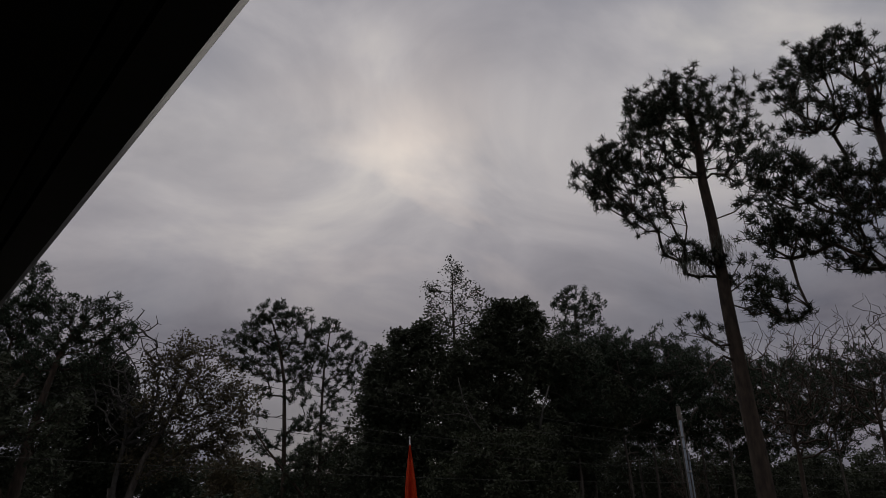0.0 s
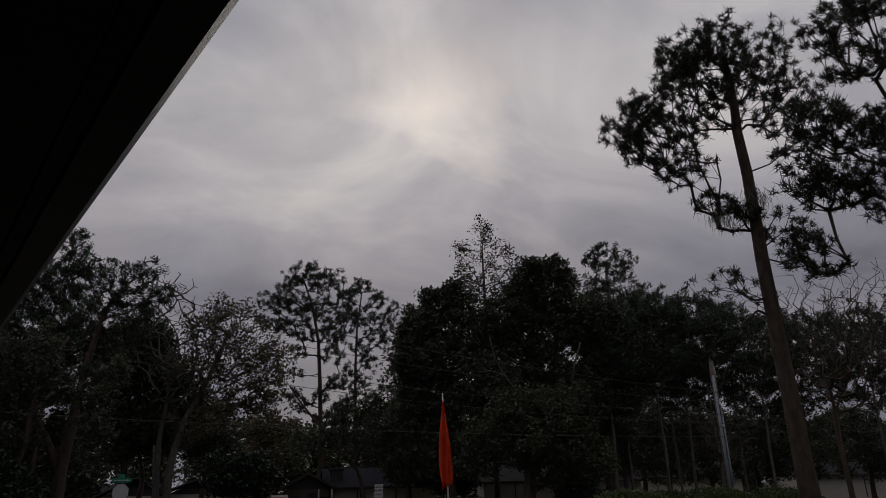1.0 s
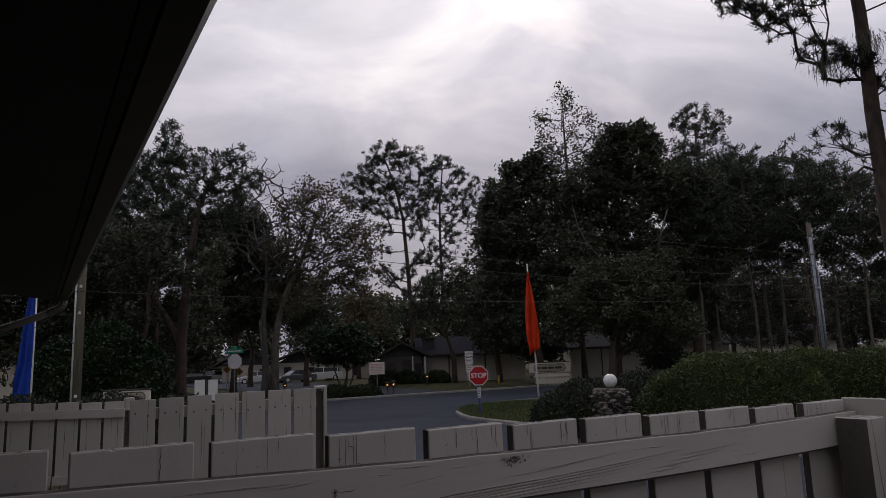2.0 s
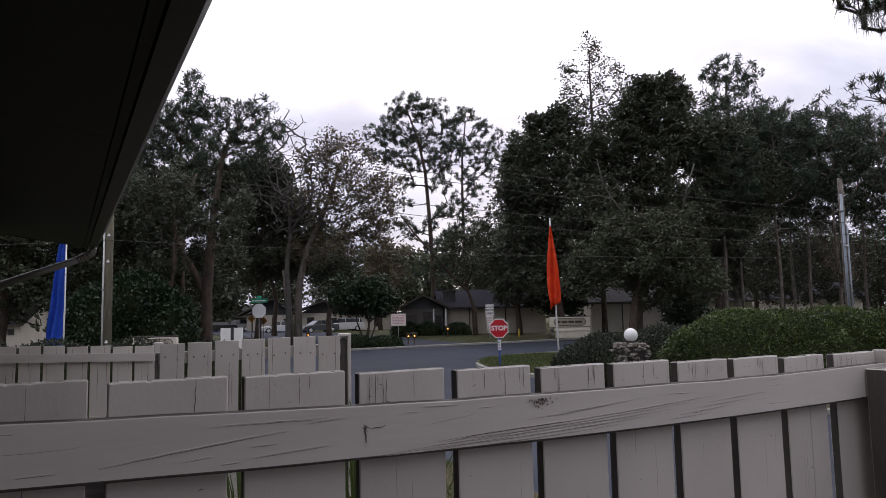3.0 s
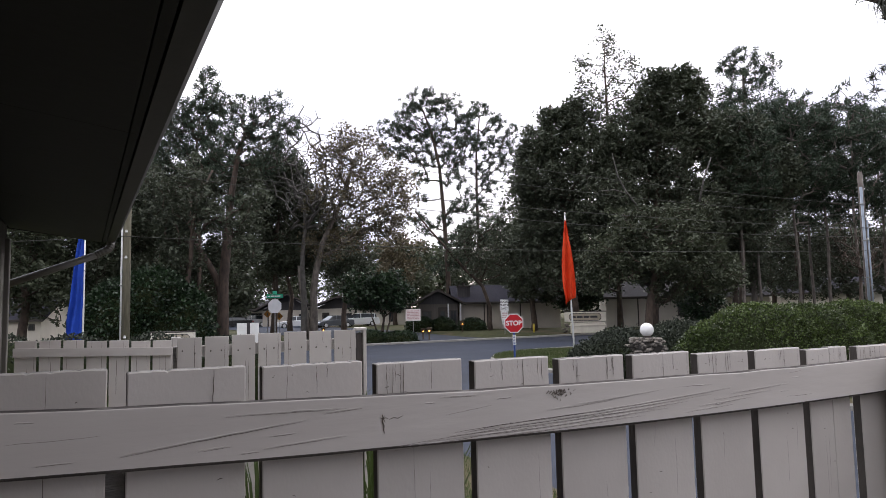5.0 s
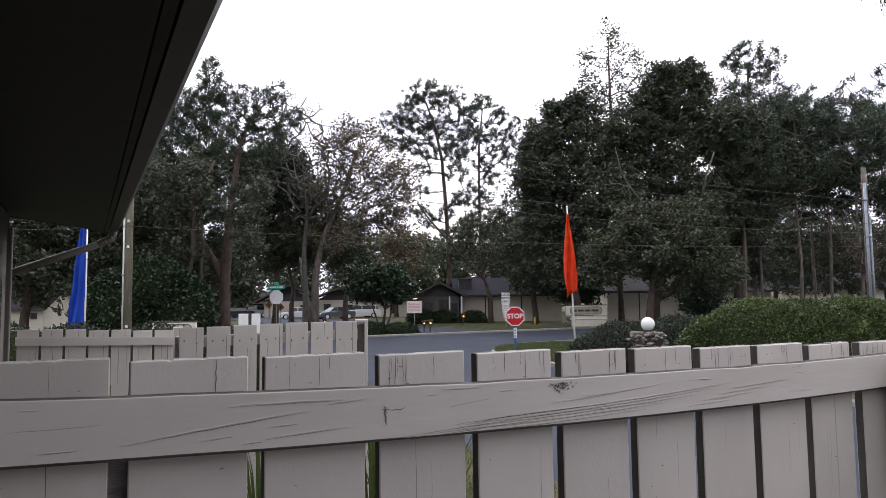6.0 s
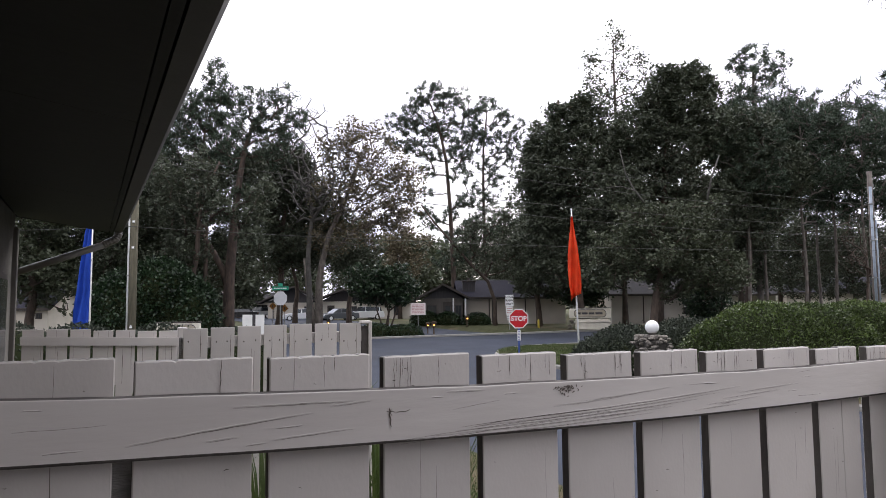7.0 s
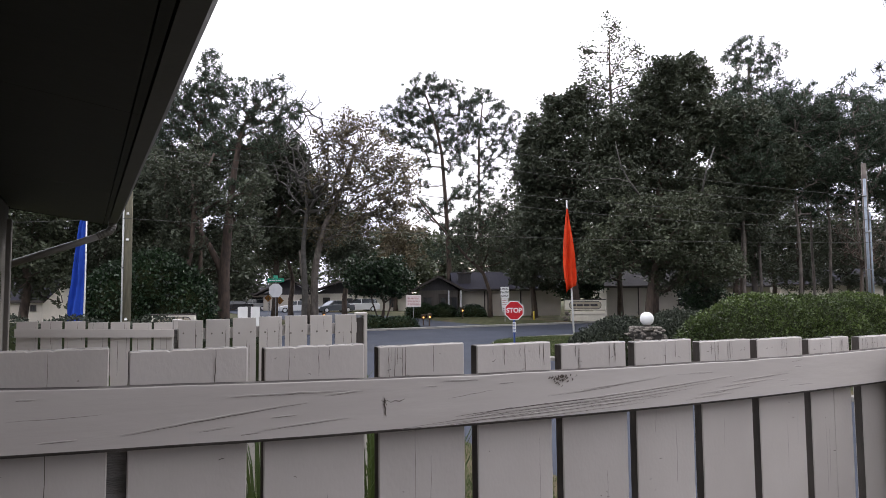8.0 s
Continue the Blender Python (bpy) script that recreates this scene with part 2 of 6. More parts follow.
AMBER = material("amber_sign", (0.27, 0.11, 0.01), scale=4, rough=0.4, bump=0)
PINK = material("faded_sign_white", (0.7, 0.62, 0.6), (0.64, 0.56, 0.54), scale=3, rough=0.5, bump=0)
REDINK = material("faded_red_ink", (0.56, 0.34, 0.33), scale=4, rough=0.5, bump=0)
INK = material("dark_ink", (0.05, 0.045, 0.05), scale=4, rough=0.5, bump=0)
CREAM = material("monument_cream", (0.72, 0.68, 0.58), (0.62, 0.58, 0.49), scale=3, rough=0.85, bump=0.3)
TAN = material("monument_plaque", (0.42, 0.37, 0.28), scale=3, rough=0.7, bump=0.1)
STONE = material("field_stone", (0.24, 0.215, 0.185), (0.028, 0.025, 0.021), scale=13, rough=0.9, bump=0.8, vary=0.5)
MORTAR = material("mortar", (0.055, 0.05, 0.044), scale=10, rough=1, bump=0.5)
OPAL = material("opal_globe", (0.82, 0.82, 0.80), (0.80, 0.80, 0.78), scale=2, rough=0.25, bump=0)
LAMPBROWN = material("brown_lamp_body", (0.09, 0.06, 0.04), scale=5, rough=0.7)
AMBERLIT = material("lit_amber_lens", (0.9, 0.35, 0.05), scale=4, rough=0.4, bump=0, emit=(1.0, 0.42, 0.08, 1.5))
YELLOW = material("yellow_marker", (0.6, 0.45, 0.05), scale=4, rough=0.5)
CARWHITE = material("white_car_paint", (0.72, 0.73, 0.74), (0.70, 0.71, 0.72), scale=1, rough=0.2, bump=0, spec=0.6)
CARGREY = material("grey_car_paint", (0.11, 0.12, 0.135), (0.10, 0.11, 0.125), scale=1, rough=0.2, bump=0, spec=0.6)
CARSILVER = material("silver_car_paint", (0.50, 0.51, 0.52), (0.48, 0.49, 0.5), scale=1, rough=0.25, metal=0.3, bump=0)
CARBLACK = material("black_car_paint", (0.02, 0.02, 0.022), scale=1, rough=0.2, bump=0, spec=0.6)
TYRE = material("tyre_rubber", (0.02, 0.02, 0.02), scale=10, rough=0.9)
REDLENS = material("red_lens", (0.35, 0.01, 0.01), scale=4, rough=0.2, bump=0)


# ---- shape helpers ----
class Geo:
    """Vertices and faces collected for one mesh."""

    def __init__(self):
        self.v, self.f = [], []

    def add(self, verts, faces, m=None):
        k = len(self.v)
        self.v += [tuple(m @ Vector(p)) if m else tuple(p) for p in verts]
        self.f += [tuple(i + k for i in f) for f in faces]
        return self

    def box(self, c, s, bevel=0.0, m=None):
        h = [a / 2 for a in s]
        b = min(bevel, 0.45 * min(s))
        if b <= 0:
            vs = [(c[0] + x * h[0], c[1] + y * h[1], c[2] + z * h[2]) for x in (-1, 1) for y in (-1, 1) for z in (-1, 1)]
            fs = [(0, 1, 3, 2), (4, 6, 7, 5), (0, 4, 5, 1), (2, 3, 7, 6), (0, 2, 6, 4), (1, 5, 7, 3)]
            return self.add(vs, fs, m)
        vs, idx = [], {}
        for x in (-1, 1):
            for y in (-1, 1):
                for z in (-1, 1):
                    for a in range(3):
                        p = [x * (h[0] - b), y * (h[1] - b), z * (h[2] - b)]
                        p[a] += (x, y, z)[a] * b
                        idx[x, y, z, a] = len(vs)
                        vs.append((c[0] + p[0], c[1] + p[1], c[2] + p[2]))
        fs = []
        for a in range(3):
            o1, o2 = (a + 1) % 3, (a + 2) % 3
            for s0 in (-1, 1):
                ring = []
                for s1, s2 in ((-1, -1), (1, -1), (1, 1), (-1, 1)):
                    q = [0, 0, 0]
                    q[a], q[o1], q[o2] = s0, s1, s2
                    ring.append(idx[(*q, a)])
                fs.append(tuple(ring if s0 > 0 else ring[::-1]))
            for s1 in (-1, 1):
                for s2 in (-1, 1):
                    qa, qb = [0, 0, 0], [0, 0, 0]
                    qa[a], qb[a] = -1, 1
                    qa[o1] = qb[o1] = s1
                    qa[o2] = qb[o2] = s2
                    ring = [idx[(*qa, o1)], idx[(*qb, o1)], idx[(*qb, o2)], idx[(*qa, o2)]]
                    fs.append(tuple(ring if s1 * s2 > 0 else ring[::-1]))
        for x in (-1, 1):
            for y in (-1, 1):
                for z in (-1, 1):
                    ring = [idx[x, y, z, 0], idx[x, y, z, 1], idx[x, y, z, 2]]
                    fs.append(tuple(ring if x * y * z > 0 else ring[::-1]))
        return self.add(vs, fs, m)

    def prism(self, poly, a, b, axis="y", m=None):
        """A polygon in the other two axes, drawn out from a to b along the axis."""
        def p(q, t):
            return {"x": (t, q[0], q[1]), "y": (q[0], t, q[1]), "z": (q[0], q[1], t)}[axis]
        n = len(poly)
        vs = [p(q, a) for q in poly] + [p(q, b) for q in poly]
        fs = [tuple(range(n - 1, -1, -1)), tuple(range(n, 2 * n))] + [(i, (i + 1) % n, n + (i + 1) % n, n + i) for i in range(n)]
        return self.add(vs, fs, m)

    def tube(self, pts, radii, n=8, caps=True, flat=1.0):
        pts = [Vector(p) for p in pts]
        if isinstance(radii, (int, float)):
            radii = [radii] * len(pts)
        vs, fs, side = [], [], None
        for i, p in enumerate(pts):
            d = (pts[min(i + 1, len(pts) - 1)] - pts[max(i - 1, 0)]).normalized()
            if side is None:
                side = d.cross(Vector((0, 0, 1)) if abs(d.z) < 0.9 else Vector((1, 0, 0))).normalized()
            side = (side - d * side.dot(d)).normalized()
            up = d.cross(side)
            for k in range(n):
                a = 2 * math.pi * k / n
                vs.append(p + (side * math.cos(a) + up * math.sin(a) * flat) * radii[i])
        for i in range(len(pts) - 1):
            for k in range(n):
                fs.append((i * n + k, i * n + (k + 1) % n, (i + 1) * n + (k + 1) % n, (i + 1) * n + k))
        if caps:
            fs += [tuple(range(n - 1, -1, -1)), tuple(range((len(pts) - 1) * n, len(pts) * n))]
        return self.add(vs, fs)

    def lathe(self, profile, n=16, c=(0, 0, 0)):
        vs = [(c[0] + r * math.cos(2 * math.pi * k / n), c[1] + r * math.sin(2 * math.pi * k / n), c[2] + z) for r, z in profile for k in range(n)]
        fs = [(i * n + k, i * n + (k + 1) % n, (i + 1) * n + (k + 1) % n, (i + 1) * n + k) for i in range(len(profile) - 1) for k in range(n)]
        return self.add(vs, fs)

    def mesh(self, name, mat, smooth=False):
        me = bpy.data.meshes.new(name)
        me.from_pydata(self.v, [], self.f)
        me.materials.append(mat)
        if smooth:
            me.polygons.foreach_set("use_smooth", [True] * len(me.polygons))
        me.update()
        return me


def part(name, geo, mat, parent=None, label="", smooth=False, kind=""):
    me = geo.mesh(name, mat, smooth) if isinstance(geo, Geo) else geo
    ob = new(name, me)
    ob.parent = parent
    return tagged(ob, label=label, kind=kind)


def thing(name, label, category, m=None, group="", kind=""):
    ob = new(name)
    ob.empty_display_size = 0.1
    if m is not None:
        ob.matrix_world = m
    return tagged(ob, label, category, group, kind)


def at(x, y, z=0.0, turn=0.0):
    return pose(x, y, z, 0, 0, turn)


def fast_mesh(name, verts, faces, mat):
    """A mesh from arrays: verts n x 3, faces n x 3 or n x 4."""
    me = bpy.data.meshes.new(name)
    k = faces.shape[1]
    me.vertices.add(len(verts))
    me.vertices.foreach_set("co", np.ascontiguousarray(verts, np.float32).ravel())
    me.loops.add(faces.size)
    me.loops.foreach_set("vertex_index", np.ascontiguousarray(faces, np.int32).ravel())
    me.polygons.add(len(faces))
    me.polygons.foreach_set("loop_start", np.arange(0, faces.size, k, dtype=np.int32))
    me.materials.append(mat)
    me.update(calc_edges=True)
    return me


TURN = 27.9                      # the house, its fences and the streets share one grid
GRID = pose(0, 0, 0, 0, 0, TURN)  # x across the side street, y along it


def grid(x, y, z=0.0):
    return GRID @ Vector((x, y, z))


# ---- ground and streets ----
ROAD_Z = -0.55


def smooth(a, b, x):
    t = min(max((x - a) / (b - a), 0), 1)
    return t * t * (3 - 2 * t)


def lane_z(y):
    return ROAD_Z + 0.002 + 0.27 * smooth(40, 62, y)


def corner_edge(y):
    """The far edge of the side street, which sweeps round into the cross street."""
    ys, xs = (18, 22, 24.7, 26.1, 27.3, 28.3), (14.1, 14.3, 15.4, 16.4, 17.7, 20.6)
    return float(np.interp(y, ys, xs))


def land(x, y):
    """Height of the ground on the street grid."""
    h = -0.42 * smooth(1.8, 4.8, x) if y < 26 else -0.42
    if y < 26:
        h = min(h, 0) if x < 5 else -0.42
        h = h + (-0.42 - h) * smooth(9, 20, y)
    h += 0.12 * smooth(41.5, 62, y)
    h += 0.35 * smooth(15, 40, x) * (1 - smooth(20, 27, y))
    if (5.0 < x < corner_edge(y) and y < 28.5) or 27.8 < y < 40.2:
        h = ROAD_Z - 0.06
    if 13.5 < x < 26.5 and y >= 40:
        h = lane_z(y) - 0.07
    return h


def axis_lines(fine, far):
    s = set(fine)
    for k in far:
        s.add(k)
    return sorted(s)


gx = axis_lines([i * 1.0 for i in range(-60, 80)] + [4.99, 5.01, 14.09, 14.11] + [14 + 0.25 * i for i in range(28)], [-1500, -700, -300, -150, -90, 110, 160, 300, 700, 1500])
gy = axis_lines([i * 1.0 for i in range(-12, 90)] + [27.79, 27.81, 40.19, 40.21] + [21 + 0.25 * i for i in range(30)], [-1500, -700, -300, -120, -40, 110, 150, 300, 700, 1500])
g = Geo()
for b in gy:
    for a in gx:
        g.v.append((a, b, land(a, b) + (0.03 * noise.noise((a * 0.3, b * 0.3, 0)) if not (4 < a < 21 and b < 29) and not 27 < b < 41 else 0)))
w = len(gx)
g.f = [(j * w + i, j * w + i + 1, (j + 1) * w + i + 1, (j + 1) * w + i) for j in range(len(gy) - 1) for i in range(w - 1)]
ground = part("ground", g, LAWN, smooth=True)
ground.matrix_world = GRID
tagged(ground, "patchy winter lawn of dull green and brown grass", "ground", kind="structure")

g = Geo()
g.prism([(5.1, -60), (5.1, 25.5), (3.5, 27.6), (1.2, 28.3), (-150, 28.3), (-150, 39.9), (160, 39.9), (160, 28.3), (20.6, 28.3), (17.7, 27.3), (15.4, 24.7), (14.3, 22), (14.1, 18), (14.1, -60)], ROAD_Z - 0.2, ROAD_Z, "z")
road = part("road", g, ASPHALT)
road.matrix_world = GRID
tagged(road, "grey-blue worn asphalt street meeting a cross street", "road", kind="structure")


def kerb(name, pts, w=0.16, h=0.13):
    g = Geo()
    P = [Vector((a, b, 0)) for a, b in pts]
    prof = [(-w / 2, -0.1), (w / 2, -0.1), (w / 2, h - 0.03), (w / 2 - 0.04, h), (-w / 2, h)]
    n = len(prof)
    for i, p in enumerate(P):
        d = (P[min(i + 1, len(P) - 1)] - P[max(i - 1, 0)]).normalized()
        s = Vector((d.y, -d.x, 0))
        for a, z in prof:
            g.v.append(tuple(p + s * a + Vector((0, 0, ROAD_Z + z))))
    for i in range(len(P) - 1):
        for k in range(n):
            g.f.append((i * n + k, i * n + (k + 1) % n, (i + 1) * n + (k + 1) % n, (i + 1) * n + k))
    ob = part(name, g, CONCRETE)
    ob.matrix_world = GRID
    return tagged(ob, "pale worn concrete kerb along the street", "kerb", kind="structure")


g = Geo()
for yy, xa, xb in ((39.9, 13.0, 27.0), (42, 14.0, 26.0), (45, 14.5, 25.5), (50, 14.5, 25.5), (56, 15, 25.5), (62, 15, 25.5), (130, 15, 25.5)):
    g.v += [(xa, yy, lane_z(yy)), (xb, yy, lane_z(yy))]
g.f = [(2 * k, 2 * k + 1, 2 * k + 3, 2 * k + 2) for k in range(6)]
lane = part("side_street", g, ASPHALT)
lane.matrix_world = GRID
tagged(lane, "grey asphalt street running on past parked cars", "road", kind="structure")
kerb("kerb_near", [(5.02, -40), (5.02, 25.5), (3.5, 27.62), (1.2, 28.22), (-120, 28.22)], h=0.05)
kerb("kerb_corner", [(140, 28.22), (20.6, 28.22), (19, 27.9), (17.7, 27.25), (16.4, 26.05), (15.4, 24.65), (14.7, 23.2), (14.3, 21.9), (14.1, 18), (14.1, -40)])
kerb("kerb_far", [(-120, 40.0), (8, 40.0), (11, 40.0), (120, 40.0)])
g = Geo()
g.prism([(-9, 39.9), (-9.6, 44.5), (-8.6, 70), (-4.4, 70), (-3.6, 44.5), (-3, 39.9)], -0.6, -0.38, "z")
apron = part("driveway", g, CONCRETE)
apron.matrix_world = GRID
tagged(apron, "pale concrete driveway across the street", "driveway", kind="structure")

# ---- the house whose eave hangs overhead ----
WALL_X, EAVE_Z, END_Y = -0.62, 2.45, 7.30


def own_house():
    h = thing("house", "brown-painted house with a deep dark eave and gutter", "house", GRID)
    g = Geo().box((WALL_X - 0.09, 1.6, 1.25), (0.18, 11.0, 2.62), 0.006)
    part("wall", g, STUCCO, h)
    g = Geo().box((-4.69, 7.02, 1.25), (7.76, 0.16, 2.62), 0.006)
    part("wall", g, STUCCO, h)
    g = Geo().box((WALL_X + 0.012, 7.02, 1.22), (0.05, 0.11, 2.44), 0.006).box((WALL_X - 0.06, 7.11, 1.22), (0.11, 0.05, 2.44), 0.006)
    part("corner_trim", g, SPOUT, h)
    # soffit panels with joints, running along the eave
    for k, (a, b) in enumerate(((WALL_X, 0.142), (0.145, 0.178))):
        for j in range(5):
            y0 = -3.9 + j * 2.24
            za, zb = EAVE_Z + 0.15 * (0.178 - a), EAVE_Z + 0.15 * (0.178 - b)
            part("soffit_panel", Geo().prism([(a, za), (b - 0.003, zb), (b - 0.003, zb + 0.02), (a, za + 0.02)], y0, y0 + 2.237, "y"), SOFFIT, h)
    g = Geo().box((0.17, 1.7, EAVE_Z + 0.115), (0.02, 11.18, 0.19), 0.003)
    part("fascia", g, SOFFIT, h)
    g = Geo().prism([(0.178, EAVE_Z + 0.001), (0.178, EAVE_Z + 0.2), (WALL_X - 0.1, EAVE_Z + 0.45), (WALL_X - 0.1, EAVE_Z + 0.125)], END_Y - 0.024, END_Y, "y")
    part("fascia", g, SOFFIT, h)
    # moulded gutter
    prof = [(0.184, 0.11), (0.184, 0.0), (0.252, 0.0), (0.258, 0.008), (0.266, 0.035), (0.288, 0.065), (0.296, 0.09), (0.298, 0.112), (0.282, 0.112),
            (0.280, 0.094), (0.272, 0.07), (0.252, 0.04), (0.246, 0.008), (0.19, 0.008), (0.19, 0.11)]
    g = Geo().prism([(a, EAVE_Z + b) for a, b in prof], -3.9, END_Y, "y")
    g.prism([(a, EAVE_Z + b) for a, b in prof[:8]], END_Y - 0.003, END_Y + 0.002, "y")
    gutter = part("gutter", g, GUTTER, h)
    for j in range(4):
        part("bracket", Geo().box((0.236, -2.6 + j * 2.8, EAVE_Z + 0.1), (0.085, 0.02, 0.006), 0.001), GUTTER, gutter)
    # corrugated elbow and downspout
    pts = [(0.218, END_Y - 0.12, EAVE_Z + 0.01), (0.216, END_Y - 0.12, EAVE_Z - 0.035), (0.194, END_Y - 0.12, EAVE_Z - 0.075), (0.13, END_Y - 0.12, EAVE_Z - 0.108),
           (0.09, END_Y - 0.12, EAVE_Z - 0.132)]
    fine = []
    for i in range(len(pts) - 1):
        for s in range(4):
            fine.append(tuple(Vector(pts[i]).lerp(Vector(pts[i + 1]), s / 4)))
    fine.append(pts[-1])
    spout = part("downspout", Geo().tube([(0.10, END_Y - 0.12, EAVE_Z - 0.127), (WALL_X - 0.04, END_Y - 0.16, EAVE_Z - 0.425)], 0.042, 10, flat=0.8), SPOUT, h, smooth=True)
    part("elbow", Geo().tube(fine, [0.043 + 0.004 * (i % 2) for i in range(len(fine))], 12, flat=0.8), SPOUT, spout)
    part("elbow", Geo().tube([(WALL_X - 0.03, END_Y - 0.16, EAVE_Z - 0.42), (WALL_X - 0.08, END_Y - 0.16, EAVE_Z - 0.45), (WALL_X - 0.1, END_Y - 0.16, EAVE_Z - 0.52)], 0.045, 12, flat=0.8), SPOUT, spout)
    part("pipe", Geo().box((WALL_X - 0.1, END_Y - 0.16, 0.95), (0.062, 0.078, 2.0), 0.01), SPOUT, spout)
    # window in the wall by the corner
    part("window_frame", Geo().box((WALL_X + 0.012, 5.6, 1.45), (0.05, 1.3, 1.1), 0.006), TRIM, h)
    part("pane", Geo().box((WALL_X + 0.03, 5.6, 1.45), (0.03, 1.2, 1.0), 0.002), GLASSDARK, h)
    # both roof slopes, gables and the far wall
    ridge, back = -4.6, -9.5
    for xa, za, xb, zb in ((0.30, 0.15, ridge, 1.75), (back, 0.15, ridge, 1.75)):
        part("roof", Geo().prism([(xa, EAVE_Z + za), (xa, EAVE_Z + za + 0.03), (xb, EAVE_Z + zb + 0.03), (xb, EAVE_Z + zb)], -4.0, END_Y + 0.03, "y"), SHINGLE2, h)
    for yy in (-3.9, 7.02):
        part("gable", Geo().prism([(WALL_X, 2.56), (-8.58, 2.56), (-8.58, EAVE_Z + 0.4), (ridge, EAVE_Z + 1.7), (WALL_X, EAVE_Z + 0.4)], yy - 0.06, yy + 0.06, "y"), STUCCO, h)
    part("wall", Geo().box((-8.67, 1.6, 1.25), (0.18, 11.0, 2.62), 0.006), STUCCO, h)
    part("wall", Geo().box((-4.69, -3.9, 1.25), (7.76, 0.16, 2.62), 0.006), STUCCO, h)
    return h


own_house()
slab = part("patio", Geo().box((0.8, -1.2, -0.05), (2.8, 4.4, 0.14), 0.01), PATIO)
slab.matrix_world = GRID
tagged(slab, "plain concrete patio slab behind the fence", "patio", kind="structure")


# ---- fences ----
def board_geo(x0, x1, y0, y1, z0, z1, rng, lean=0.0):
    """One board with a rough-sawn top and eased edges."""
    e = 0.002
    tops = [(x0 + 0.0015 + (x1 - x0 - 0.003) * k / 34 + lean, z1 + rng.uniform(-0.0005, 0.0003) - (rng.uniform(0.0008, 0.0018) if rng.random() < 0.10 else 0)) for k in range(35)]
    tops = [(x0 + lean, z1 - 0.002)] + tops + [(x1 + lean, z1 - 0.002)]
    poly = [(x1, z0)] + tops[::-1] + [(x0, z0)]
    g = Geo()
    n = len(poly)
    cx = (x0 + x1) / 2

    def ring(y, ins):
        return [(px + (ins if px < cx else -ins) * (1 if abs(px - cx) > 0.4 * (x1 - x0) else 0), y, pz - (ins if pz > z0 else 0)) for px, pz in poly]
    vs = ring(y0, e) + ring(y0 + e, 0) + ring(y1 - e, 0) + ring(y1, e)
    fs = [tuple(range(n))] + [tuple(range(4 * n - 1, 3 * n - 1, -1))]
    for r in range(3):
        for i in range(n):
            j = (i + 1) % n
            fs.append((r * n + j, r * n + i, (r + 1) * n + i, (r + 1) * n + j))
    g.add(vs, fs)
    g.edges, g.tops = (2 + n, 2 + 2 * n - 2), range(3 + n, 2 * n)
    return g


def board(geo, parent, name="board"):
    """A painted board with dark edges and a bare worn top."""
    ob = part(name, geo, PAINT, parent)
    ob.data.materials.append(EDGE_SHADE)
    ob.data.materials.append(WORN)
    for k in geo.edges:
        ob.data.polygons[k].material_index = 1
    for k in geo.tops:
        ob.data.polygons[k].material_index = 2
    return ob


def crack(pts, width, parent, y, name="crack"):
    """A thin split in a board's face, as a sliver a hair proud of the paint."""
    g = Geo()
    n = len(pts)
    a = []
    for i, (x, z) in enumerate(pts):
        wd = width * (0.25 + 0.75 * math.sin(math.pi * (i + 0.5) / n))
        j = pts[min(i + 1, n - 1)][0] - pts[max(i - 1, 0)][0], pts[min(i + 1, n - 1)][1] - pts[max(i - 1, 0)][1]
        ln = math.hypot(*j) or 1
        nx, nz = -j[1] / ln * wd / 2, j[0] / ln * wd / 2
        a += [(x + nx, y, z + nz), (x - nx, y, z - nz)]
    g.add(a, [(2 * i, 2 * i + 1, 2 * i + 3, 2 * i + 2) for i in range(n - 1)])
    return part(name, g, CRACK, parent, "dark split in the paint")


PITCH, GAP0, FENCE_Y, THICK = 0.2052, 0.048, 1.141, 0.024


